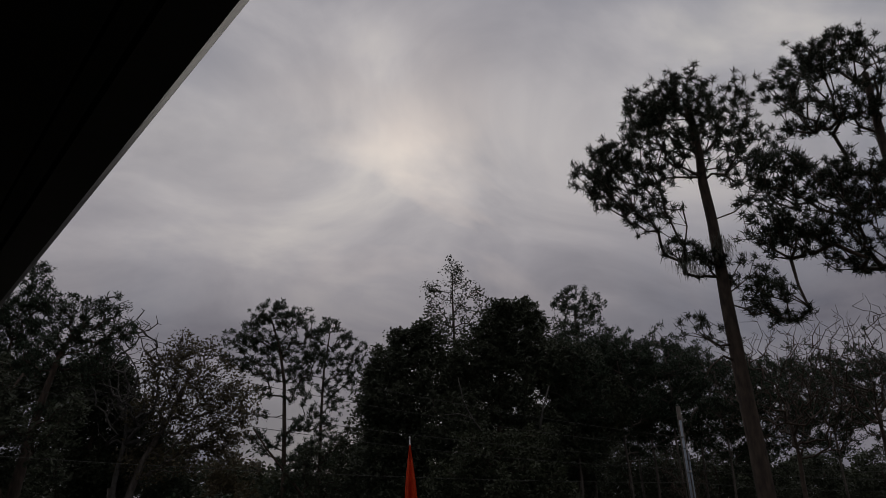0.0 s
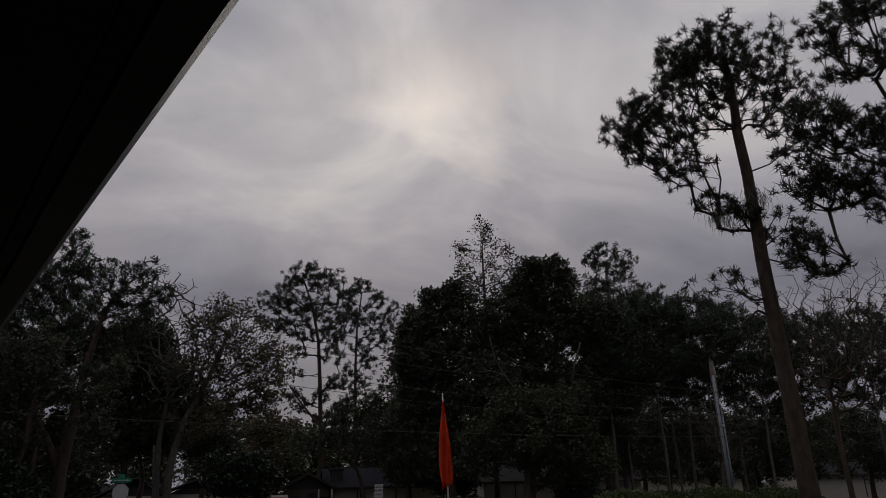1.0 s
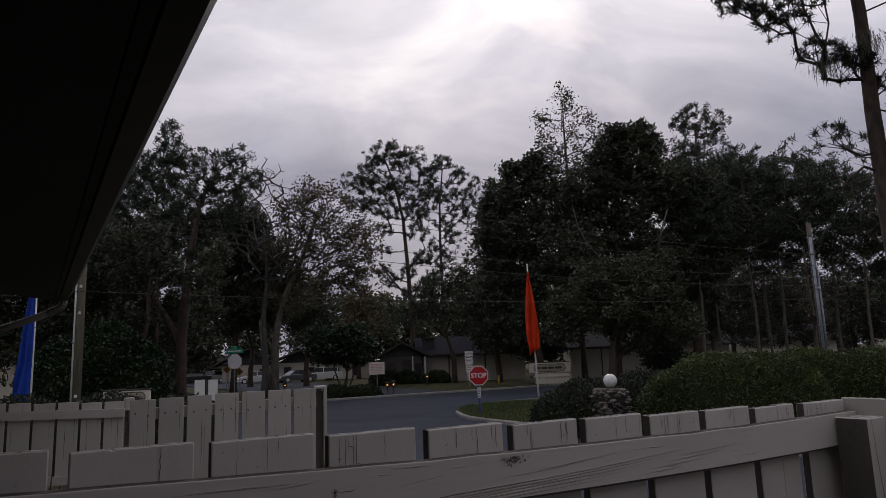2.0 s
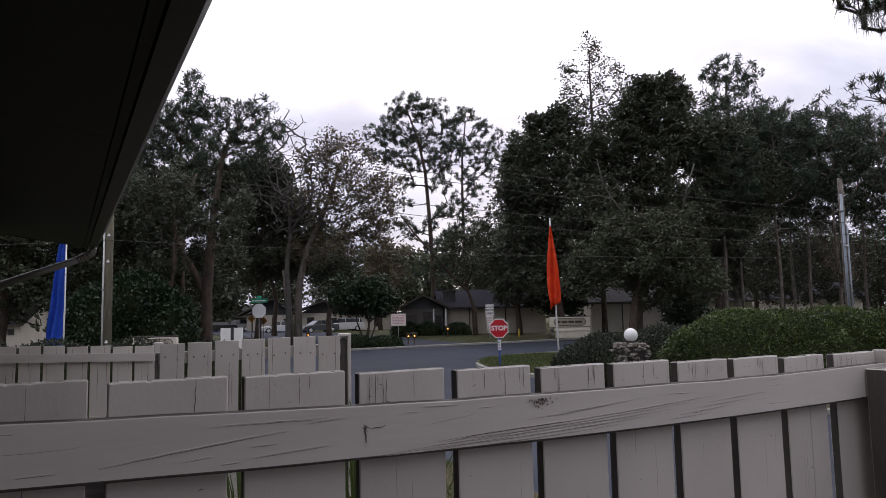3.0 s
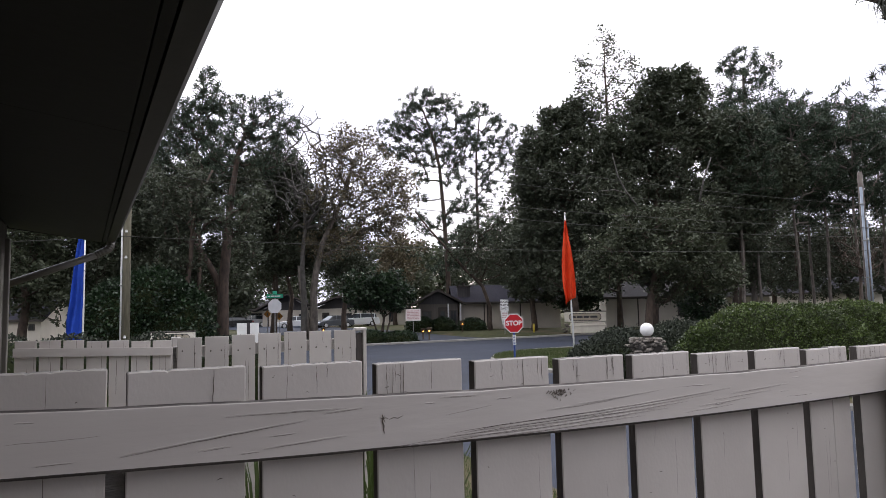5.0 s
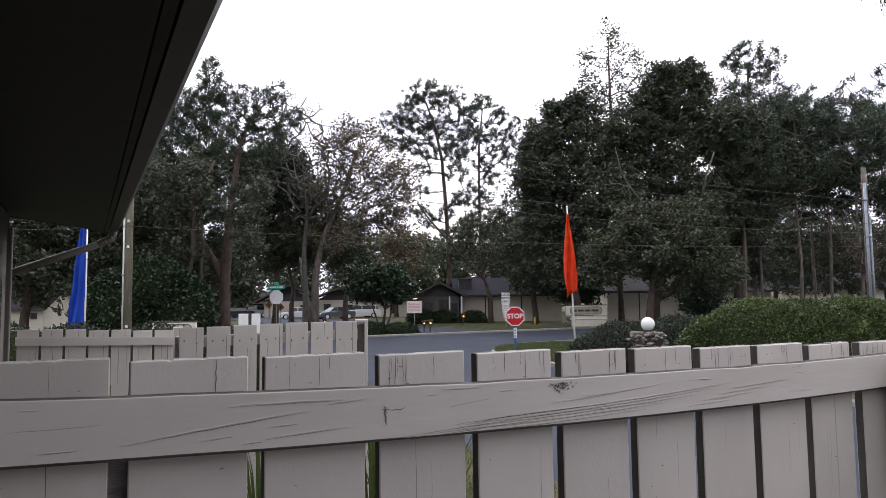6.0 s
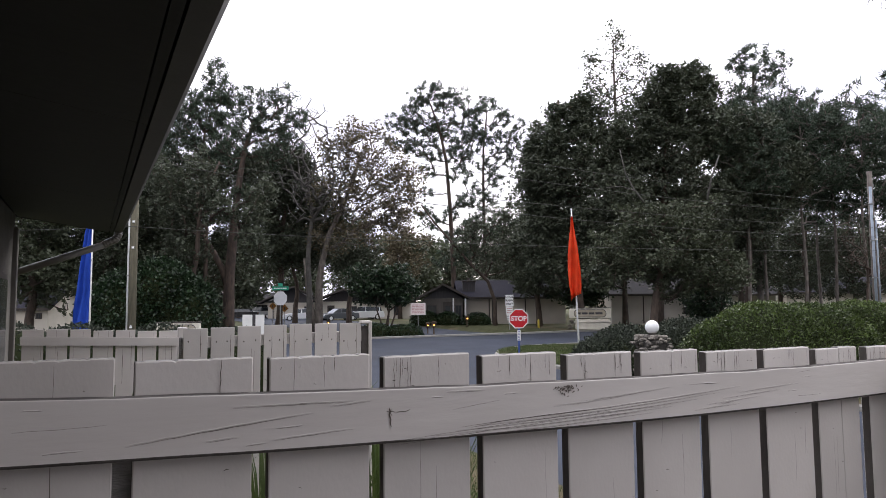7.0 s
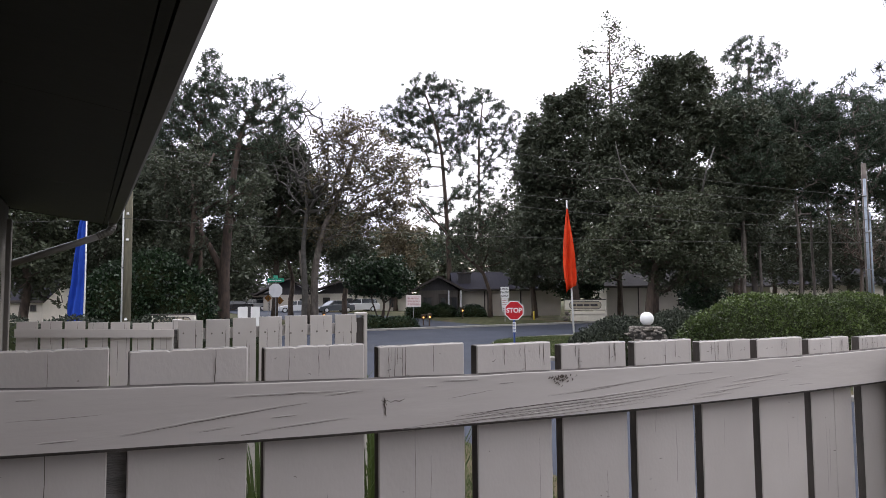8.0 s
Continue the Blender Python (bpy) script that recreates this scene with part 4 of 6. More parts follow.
# the tall near pine by the hedge, with dead stubs and hanging moss
near_pine = tree("pine_tree", "tall slender pine with dark needle tufts and hanging moss", (13.02, 17.0, -0.25), 3, 15.6, 0.27,
                 open_crown([(-0.5, 0, 16.1, 0.9, 0.9, 0.6, 80), (-1.5, 0.2, 15.7, 1.0, 0.9, 0.65, 95), (-2.2, 0, 14.9, 0.8, 0.8, 0.7, 75), (-1.2, -0.3, 14.6, 1.2, 1.0, 0.8, 110), (0.3, 0.2, 15.2, 1.1, 1.0, 0.8, 90),
                  (-3.7, 0.2, 13.1, 0.7, 0.7, 0.5, 60), (-2.6, 0, 13.2, 1.0, 0.9, 0.7, 95), (-4.3, 0, 12.2, 0.7, 0.7, 0.5, 60), (-3.4, -0.2, 11.7, 0.9, 0.8, 0.5, 75), (-2.5, 0.2, 11.3, 0.7, 0.7, 0.4, 45),
                  (-1.4, 0.3, 13.4, 1.0, 0.8, 0.6, 60), (1.6, 0, 16.4, 0.5, 0.5, 0.5, 35), (1.4, 0.2, 15.0, 0.9, 0.8, 0.6, 60), (2.2, 0.1, 14.2, 0.7, 0.7, 0.5, 45), (1.0, 0, 13.6, 0.8, 0.7, 0.5, 40),
                  (-1.7, 0, 10.1, 0.6, 0.5, 0.3, 30), (-1.0, 0.1, 9.7, 0.7, 0.6, 0.35, 34), (0.6, 0.1, 9.6, 0.7, 0.6, 0.4, 30), (1.3, 0, 12.3, 0.7, 0.7, 0.5, 32), (-1.5, 0.2, 7.7, 0.6, 0.5, 0.35, 16), (0.9, 0.2, 8.2, 0.6, 0.5, 0.3, 20)], 0.42),
                 BARK, NEEDLE, ("needles", 40, 0.23, 0.03, 0.5, 0.2), r_tip=0.008, top=0.42, power=0.33, bend=0.1, droop=1.3,
                 line=[(0.06, 0, 0), (0.03, 0, 2.6), (0.02, 0, 4.2), (-0.02, 0, 5.6), (-0.03, 0, 7.0), (-0.03, 0.02, 8.4), (0.0, 0.02, 9.7), (0.02, 0.03, 11.2), (-0.04, 0.04, 12.6), (0.04, 0.05, 13.6), (0.0, 0.05, 14.8), (-0.15, 0, 15.6)])
for pts in ([(0, 0, 7.15), (-0.55, 0, 7.05), (-1.0, 0, 7.3), (-1.35, 0.1, 7.45)], [(0, 0, 6.55), (-0.5, 0, 6.75), (-0.95, 0, 6.45), (-1.3, 0, 6.0)], [(0.02, 0, 9.0), (-0.35, 0, 9.35), (-0.5, 0.05, 9.9)]):
    part("dead_stub", Geo().tube(pts, [0.045, 0.035, 0.022, 0.01][:len(pts)], 6), BARK, near_pine, "bare dead stub", smooth=True)
rngm = np.random.default_rng(8)
mt = np.repeat(np.array([(-0.05, -0.1, 10.4), (0.12, -0.2, 10.25), (-1.3, 0.0, 9.7), (-0.9, 0, 9.6), (-0.15, -0.1, 10.1)]), 22, 0) + rngm.normal(size=(110, 3)) * (0.12, 0.1, 0.08)
part("hanging_moss", fast_mesh("hanging_moss", *needles(rngm, mt, 5, 0.36, 0.018, up=-6.0), MOSS), MOSS, near_pine, "grey strands of hanging moss", kind="stuff")

tree("pine_tree", "spreading pine with long crooked limbs and needle tufts", (18.6, 15.0, -0.2), 5, 16.5, 0.3,
     open_crown([(-0.6, 0, 17.3, 0.9, 0.8, 0.5, 70), (-2.4, 0, 16.3, 0.8, 0.8, 0.5, 60), (-1.4, 0.2, 16.6, 0.8, 0.8, 0.5, 50), (0.3, 0, 16.3, 0.8, 0.8, 0.5, 55), (-3.5, 0, 15.2, 0.7, 0.7, 0.4, 50), (-2.4, 0.2, 14.4, 1.1, 0.9, 0.5, 85),
      (-1.0, 0, 14.8, 0.8, 0.8, 0.4, 45), (0.6, 0.2, 14.6, 1.0, 0.9, 0.6, 60), (-4.5, 0, 11.9, 0.8, 0.8, 0.5, 60), (-3.2, 0.2, 11.8, 1.1, 0.9, 0.6, 110), (-1.6, 0, 12.0, 1.1, 1.0, 0.6, 110), (0.0, 0.2, 12.0, 1.1, 1.0, 0.7, 100),
      (-5.3, 0, 10.1, 0.7, 0.7, 0.4, 50), (-4.2, 0.2, 9.9, 0.9, 0.8, 0.45, 75), (-2.7, 0, 10.2, 1.0, 0.9, 0.5, 90), (-1.4, 0.3, 9.5, 1.0, 0.9, 0.4, 70), (-5.7, 0, 8.0, 0.6, 0.6, 0.35, 40), (-5.0, 0.1, 7.4, 0.5, 0.5, 0.25, 18), (1.8, 0, 13.0, 1.4, 1.2, 0.9, 90)]),
     BARK, NEEDLE, ("needles", 40, 0.24, 0.031, 0.5, 0.2), wob=0.35, r_tip=0.009, power=0.38, bend=0.14, droop=1.3)



def foliage_lumps(d, x0, z0, rows, per_area, rg, deep=0.85):
    """Crown lumps: each row is how far aside and how high above eye level it lies per metre ahead, and its half-widths per metre."""
    out = []
    for u, v, ru, rv in rows:
        rx, rz = ru * d, rv * d
        out.append((u * d - x0, rg.uniform(-0.35, 0.35) * rx, 1.75 + v * d - z0, rx, rx * deep, rz, max(4, int(per_area * rx * rz))))
    return out


def lump_tree(name, label, u, d, seed, rows, leaf, foliage, wood=BARK, r=0.26, per_area=11, trunk=None, scale=0.001, group="", stems=None, r_tip=0.012, power=0.42, top=0.3, bend=0.12, droop=0.6):
    """A tree whose crown is a set of uneven lumps; rows are in thousandths aside and up per metre ahead."""
    x, y, z = spot(u, d)
    rg = random.Random(seed)
    rows = [[scale * q for q in row] for row in rows]
    blobs = foliage_lumps(d, x, z, rows, per_area, rg)
    high = max(b[2] + 0.4 * b[5] for b in blobs)
    mid = sum(b[0] for b in blobs) / len(blobs)
    line = None
    if trunk:
        line = [((scale * a - u) * d, 0.0, 1.75 + scale * b * d - z) for a, b in trunk]
        line = [(line[0][0], 0.0, 0.0)] + line
        fine = []
        for a, b in zip(line, line[1:]):
            fine += [tuple(Vector(a).lerp(Vector(b), k / 3)) for k in range(3)]
        line = fine + [line[-1]]
    return tree(name, label, (x, y, z), seed, high, r, blobs, wood, leaf, foliage, lean=(mid, 0), wob=0.25, r_tip=r_tip, sides=5, power=power, top=top, bend=bend, droop=droop, group=group, stems=stems, line=line)


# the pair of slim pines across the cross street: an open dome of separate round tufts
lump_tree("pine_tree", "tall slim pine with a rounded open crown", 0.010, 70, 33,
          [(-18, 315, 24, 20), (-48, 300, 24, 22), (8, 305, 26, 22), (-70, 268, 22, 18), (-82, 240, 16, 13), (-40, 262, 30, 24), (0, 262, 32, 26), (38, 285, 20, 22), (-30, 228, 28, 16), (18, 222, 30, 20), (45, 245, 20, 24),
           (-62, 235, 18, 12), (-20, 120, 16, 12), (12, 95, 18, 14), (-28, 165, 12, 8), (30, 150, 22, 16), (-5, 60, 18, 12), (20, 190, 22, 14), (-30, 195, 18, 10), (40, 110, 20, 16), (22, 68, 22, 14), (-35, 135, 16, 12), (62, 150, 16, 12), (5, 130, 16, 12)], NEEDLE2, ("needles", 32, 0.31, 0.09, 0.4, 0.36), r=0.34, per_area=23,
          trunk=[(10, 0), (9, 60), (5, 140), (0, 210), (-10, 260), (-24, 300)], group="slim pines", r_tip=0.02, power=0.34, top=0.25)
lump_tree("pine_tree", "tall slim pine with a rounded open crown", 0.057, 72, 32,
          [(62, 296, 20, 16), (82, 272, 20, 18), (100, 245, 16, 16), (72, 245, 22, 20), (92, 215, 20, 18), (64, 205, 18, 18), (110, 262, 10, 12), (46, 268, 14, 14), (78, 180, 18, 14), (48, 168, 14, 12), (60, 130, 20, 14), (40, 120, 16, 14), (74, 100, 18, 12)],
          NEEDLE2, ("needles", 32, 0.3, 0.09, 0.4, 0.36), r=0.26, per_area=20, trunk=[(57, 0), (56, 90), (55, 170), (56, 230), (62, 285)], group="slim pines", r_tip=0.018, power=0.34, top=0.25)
lump_tree("oak_tree", "thin dark oak with a leaning crooked stem under the pines", 0.045, 60, 34,
          [(95, 135, 36, 20), (55, 110, 34, 22), (120, 105, 38, 26), (85, 80, 40, 26), (130, 150, 22, 16), (30, 85, 24, 18), (60, 55, 34, 18)], OAK, ("leaves", 26, 0.62, 0.28), r=0.2, per_area=14,
          trunk=[(70, 0), (60, 30), (35, 55), (10, 85), (-20, 120), (-38, 145)])

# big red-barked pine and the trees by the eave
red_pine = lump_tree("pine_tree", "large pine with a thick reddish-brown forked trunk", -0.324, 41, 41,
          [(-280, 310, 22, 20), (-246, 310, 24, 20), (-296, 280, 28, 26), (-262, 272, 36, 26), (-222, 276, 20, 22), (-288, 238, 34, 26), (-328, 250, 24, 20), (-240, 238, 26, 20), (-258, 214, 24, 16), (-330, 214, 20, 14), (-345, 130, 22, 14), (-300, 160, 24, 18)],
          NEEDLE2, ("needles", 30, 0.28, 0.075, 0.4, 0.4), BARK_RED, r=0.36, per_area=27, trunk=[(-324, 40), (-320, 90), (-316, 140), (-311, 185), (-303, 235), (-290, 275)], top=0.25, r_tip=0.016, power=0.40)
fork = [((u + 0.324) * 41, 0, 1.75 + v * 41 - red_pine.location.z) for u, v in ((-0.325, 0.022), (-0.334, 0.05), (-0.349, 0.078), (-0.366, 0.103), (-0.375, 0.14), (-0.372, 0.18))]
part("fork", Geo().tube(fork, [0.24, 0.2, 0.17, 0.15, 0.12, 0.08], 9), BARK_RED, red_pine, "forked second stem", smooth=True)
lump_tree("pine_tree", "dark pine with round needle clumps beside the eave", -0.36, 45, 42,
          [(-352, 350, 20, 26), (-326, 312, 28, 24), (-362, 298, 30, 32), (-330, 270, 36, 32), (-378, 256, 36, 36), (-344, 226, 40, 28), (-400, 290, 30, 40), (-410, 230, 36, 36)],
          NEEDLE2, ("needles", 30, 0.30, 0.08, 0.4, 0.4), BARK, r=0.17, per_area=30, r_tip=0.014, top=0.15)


lump_tree("oak_tree", "shaded evergreen oak leaning before a reddish pine trunk", -0.40, 38, 43,
          [(-332, 138, 32, 22), (-298, 132, 30, 26), (-362, 165, 30, 28), (-395, 130, 34, 36), (-420, 175, 34, 40), (-400, 80, 40, 36), (-372, 205, 30, 24), (-275, 165, 24, 22), (-285, 95, 24, 20)], OAK, ("leaves", 32, 0.52, 0.21), per_area=34, r=0.2)


def oak(place, seed, h, w, n, leaf, wood=BARK, label="dense evergreen oak with a broad dark crown", per=34, size=0.28, spread=0.66, low=0.3, stems=None, r=0.28, group="", lumps=26):
    """A broad crown of many uneven lumps, widest in its middle."""
    rg = random.Random(seed)
    blobs = []
    for i in range(lumps):
        f = (i + rg.uniform(0, 1)) / lumps
        s = rg.uniform(0.20, 0.36) * w
        z = h * low + s * 0.5 + (h * (1 - low) - s * 1.3) * f
        wr = w * (0.5 + 0.5 * math.sin(math.pi * (0.18 + 0.6 * f)))
        a = i * 2.399 + rg.uniform(-0.4, 0.4)
        q = max(0, wr - s) * rg.uniform(0.3, 1.05)
        blobs.append((q * math.cos(a), q * math.sin(a), z, s * rg.uniform(0.85, 1.15), s, s * rg.uniform(0.7, 1.05), n // lumps))
    return tree("oak_tree" if "oak" in label else "tree", label, place, seed, h * 0.75, r, blobs, wood, leaf, ("leaves", per, spread, size), wob=0.4, r_tip=0.010, stems=stems, power=0.46, sides=4, group=group)


def bare(place, seed, h, w, n, label="leafless tree with fine pale branches", r=0.22, wood=BARK_PALE, r_tip=0.02, stems=None, bend=0.11):
    return tree("bare_tree", label, place, seed, h * 0.55, r, [(0, 0, h * 0.74, w, w, h * 0.26, n), (0.3 * w, 0, h * 0.62, 0.7 * w, 0.7 * w, h * 0.2, n // 2)], wood, None, None,
                wob=0.14, r_tip=r_tip, power=0.40, bend=bend, droop=0.9, stems=stems, top=0.5)


# left group
bare(spot(-0.205, 50), 51, 18.2, 3.9, 380, r=0.24, r_tip=0.019, bend=0.06)
lump_tree("oak_tree", "half-bare oak with sparse brown leaves and forked pale stems", -0.19, 50, 52,
          [(-129, 245, 36, 30), (-162, 220, 36, 34), (-88, 212, 36, 32), (-120, 186, 48, 38), (-72, 178, 34, 32), (-166, 162, 40, 38), (-104, 138, 48, 30), (-50, 166, 18, 20), (-80, 118, 34, 26), (-140, 262, 20, 16), (-62, 140, 28, 24), (-130, 100, 40, 24), (-175, 100, 36, 30), (-45, 190, 14, 14)],
          BROWNLEAF, ("leaves", 16, 0.66, 0.23), BARK_GREY, r=0.3, per_area=22, trunk=[(-190, 30), (-186, 60), (-176, 100), (-158, 140), (-140, 180), (-130, 220)], stems=[(-1.2, 0.4, 5.6)], r_tip=0.016)
lump_tree("oak_tree", "dense evergreen oak with a broad dark crown", -0.25, 53, 53,
          [(-255, 216, 36, 36), (-230, 160, 50, 44), (-280, 170, 44, 44), (-190, 132, 42, 40), (-275, 105, 50, 40), (-205, 85, 46, 30), (-245, 70, 36, 26), (-225, 205, 30, 30)], OAK, ("leaves", 34, 0.66, 0.28), per_area=36, r=0.26)
oak(spot(-0.07, 84), 47, 12.0, 4.4, 380, BROWNLEAF, low=0.2, per=12, size=0.4)
lump_tree("oak_tree", "dense evergreen oak with a broad dark crown", -0.42, 47, 49,
          [(-380, 160, 44, 46), (-425, 190, 40, 48), (-405, 100, 50, 46), (-440, 120, 46, 50), (-440, 60, 50, 40), (-470, 190, 46, 60), (-500, 110, 50, 60), (-480, 45, 50, 40), (-372, 108, 26, 34), (-345, 175, 26, 24), (-350, 212, 34, 26), (-372, 56, 40, 40), (-336, 92, 26, 34), (-325, 55, 30, 26), (-300, 208, 30, 30)], OAK, ("leaves", 32, 0.62, 0.25), per_area=28)
oak(spot(-0.50, 42), 55, 12.5, 5.0, 700, OAK, low=0.22)
oak(spot(-0.62, 38), 56, 11.0, 4.6, 640, OLIVE, low=0.2)
oak(spot(-0.145, 64), 59, 10.5, 4.2, 400, OAK, low=0.45)
oak(spot(-0.225, 68), 57, 11.0, 4.4, 420, OAK, low=0.5)
oak(spot(-0.43, 60), 58, 15.5, 5.5, 480, OAK, low=0.35)
# middle and right mass
oak(spot(0.05, 82), 70, 11.5, 5.0, 520, OAK, low=0.12)
oak(spot(0.10, 86), 72, 13.5, 4.6, 520, OAK, low=0.15)
oak(spot(0.135, 74), 61, 12.5, 4.0, 440, OAK, low=0.3)
oak(spot(0.135, 58), 60, 9.5, 3.4, 420, OAK, low=0.25)
lump_tree("oak_tree", "broad evergreen oak thinning towards its uneven rim", 0.2, 52, 62,
          [(182, 268, 36, 32), (148, 232, 32, 32), (214, 278, 36, 32), (164, 286, 16, 12), (205, 298, 18, 14), (124, 228, 12, 12), (128, 205, 16, 14), (168, 190, 52, 48), (126, 176, 24, 30), (190, 140, 56, 48), (148, 110, 42, 40), (230, 214, 48, 48), (215, 90, 55, 45), (165, 60, 46, 36), (136, 140, 24, 22), (140, 262, 12, 8)], OAK, ("leaves", 34, 0.66, 0.28), per_area=36, r=0.32)
lump_tree("tree", "tall thin-topped leafy tree standing above the oaks", 0.25, 58, 63,
          [(255, 398, 22, 22), (230, 364, 26, 24), (282, 362, 32, 26), (305, 345, 20, 14), (268, 384, 22, 16), (252, 325, 38, 28), (298, 322, 24, 20), (222, 330, 18, 14), (255, 290, 40, 26)], OAK, ("leaves", 16, 0.66, 0.25), per_area=11, r=0.24,
          trunk=[(262, 60), (260, 180), (256, 280), (255, 350), (256, 395)], top=0.15, r_tip=0.014)
lump_tree("oak_tree", "tall dense evergreen oak with a lumpy crown", 0.31, 50, 64,
          [(348, 328, 32, 26), (382, 338, 24, 22), (316, 304, 30, 32), (398, 308, 22, 34), (334, 338, 16, 14), (365, 346, 14, 12), (362, 282, 44, 36), (296, 250, 54, 50), (358, 240, 58, 50), (408, 238, 38, 44), (288, 180, 54, 48), (352, 168, 58, 50), (246, 150, 48, 44), (300, 110, 56, 46), (380, 118, 52, 46), (330, 64, 56, 40)], OAK, ("leaves", 34, 0.66, 0.28), per_area=36, r=0.34)
lump_tree("pine_tree", "tall pine with round needle clumps rising from the wood", 0.465, 56, 65,
          [(463, 372, 22, 18), (490, 352, 24, 26), (440, 356, 18, 18), (515, 275, 22, 24), (545, 290, 14, 16), (572, 262, 14, 14), (470, 318, 44, 32), (448, 282, 36, 32), (500, 284, 30, 26), (518, 310, 12, 12), (530, 255, 22, 16)], NEEDLE2, ("needles", 30, 0.36, 0.095, 0.4, 0.4), BARK_GREY, r=0.28, per_area=16, r_tip=0.018,
          trunk=[(462, 30), (460, 120), (462, 220), (464, 300), (466, 350)])
lump_tree("oak_tree", "tall dense evergreen oak with a lumpy crown", 0.44, 51, 66,
          [(449, 246, 44, 40), (474, 196, 48, 46), (432, 178, 46, 46), (508, 190, 38, 46), (418, 126, 48, 44), (470, 130, 40, 36)], OAK, ("leaves", 34, 0.66, 0.28), per_area=36, r=0.26)
mass = lump_tree("oak_tree", "olive-green oak drooping low over the lawn", 0.3, 43, 67,
                 [(332, 66, 62, 46), (266, 70, 54, 44), (384, 80, 48, 40), (408, 40, 44, 34), (300, 112, 50, 36), (360, 120, 50, 36), (230, 40, 34, 28), (350, 26, 46, 24)], OLIVE, ("leaves", 32, 0.56, 0.23), per_area=30, r=0.28)
for pts, rr in (([(11.2, 38.1, 7.3), (10.6, 38.0, 8.1), (10.15, 37.9, 8.95), (9.85, 37.8, 10.3)], 0.06), ([(10.7, 38.0, 7.95), (9.9, 37.9, 8.2), (9.0, 37.8, 8.1)], 0.035), ([(15.0, 38.6, 7.5), (15.3, 38.6, 8.8), (15.8, 38.6, 10.1)], 0.06)):
    part("dead_limb", Geo().tube([Vector(p) - mass.location for p in pts], [rr, rr * 0.8, rr * 0.6, rr * 0.3][:len(pts)], 7), BARK_PALE, mass, "bare pale dead limb", smooth=True)
oak(spot(0.435, 56), 68, 12.0, 3.6, 520, OAK, low=0.25)
# slim pines standing in a row behind the hedge
row = ((0.447, 50, 17, 2.6), (0.472, 54, 18.5, 2.8), (0.53, 52, 18, 3.2), (0.55, 58, 19.5, 3.2), (0.575, 54, 18, 3.0), (0.62, 52, 18, 3.4), (0.66, 58, 19.5, 3.6), (0.71, 52, 17, 3.4), (0.77, 56, 18, 3.6), (0.84, 50, 16, 3.6), (0.92, 54, 17.5, 3.8), (1.02, 52, 18, 3.8))
for i, (u, d, h, wd) in enumerate(row):
    x, y, z = spot(u, d)
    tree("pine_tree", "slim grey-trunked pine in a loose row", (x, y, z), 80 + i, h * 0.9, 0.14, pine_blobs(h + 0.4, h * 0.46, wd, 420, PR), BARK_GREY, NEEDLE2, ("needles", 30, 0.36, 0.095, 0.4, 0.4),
         wob=0.25, r_tip=0.018, power=0.42, group="row of slim pines")
for i, (u, d, h) in enumerate(((0.53, 64, 13.0), (0.60, 66, 12.5), (0.68, 68, 13), (0.76, 64, 12.5), (0.88, 66, 12), (1.0, 62, 12), (0.49, 70, 14))):
    oak(spot(u, d), 100 + i, h - 1.5, 4.4, 330, OAK, low=0.2)
bare(spot(0.84, 29), 111, 12.0, 3.8, 460, label="leafless tree with fine grey branches", wood=BARK, r=0.14, r_tip=0.008)
bare(spot(1.02, 27), 112, 12.6, 3.8, 460, label="leafless tree with fine grey branches", wood=BARK, r=0.14, r_tip=0.008)
bare(spot(0.62, 48), 113, 8.5, 2.2, 200, label="leafless tree with fine grey branches", wood=BARK, r=0.12, r_tip=0.012)

# far woods that close the view
far_a = oak(spot(-0.75, 95), 121, 13, 7, 420, OAK, label="distant dull green oak in the woods", per=16, size=0.75, spread=1.4, low=0.1, group="far woods")
far_b = oak(spot(0.0, 115), 122, 13, 7, 420, OLIVE, label="distant dull green oak in the woods", per=16, size=0.75, spread=1.4, low=0.1, group="far woods")
for i, u in enumerate((-0.62, -0.5, -0.4, -0.31, -0.22, -0.13, -0.06, 0.12, 0.2, 0.28, 0.37, 0.46, 0.55, 0.64, 0.74, 0.84, 0.95)):
    d = 92 + 14 * ((i * 7) % 5) / 4
    if -0.3 < u < -0.1:
        d += 35
    x, y, z = spot(u, d)
    copy_thing(far_a if i % 2 else far_b, pose(x, y, z - 0.3, 0, 0, 50 * i))


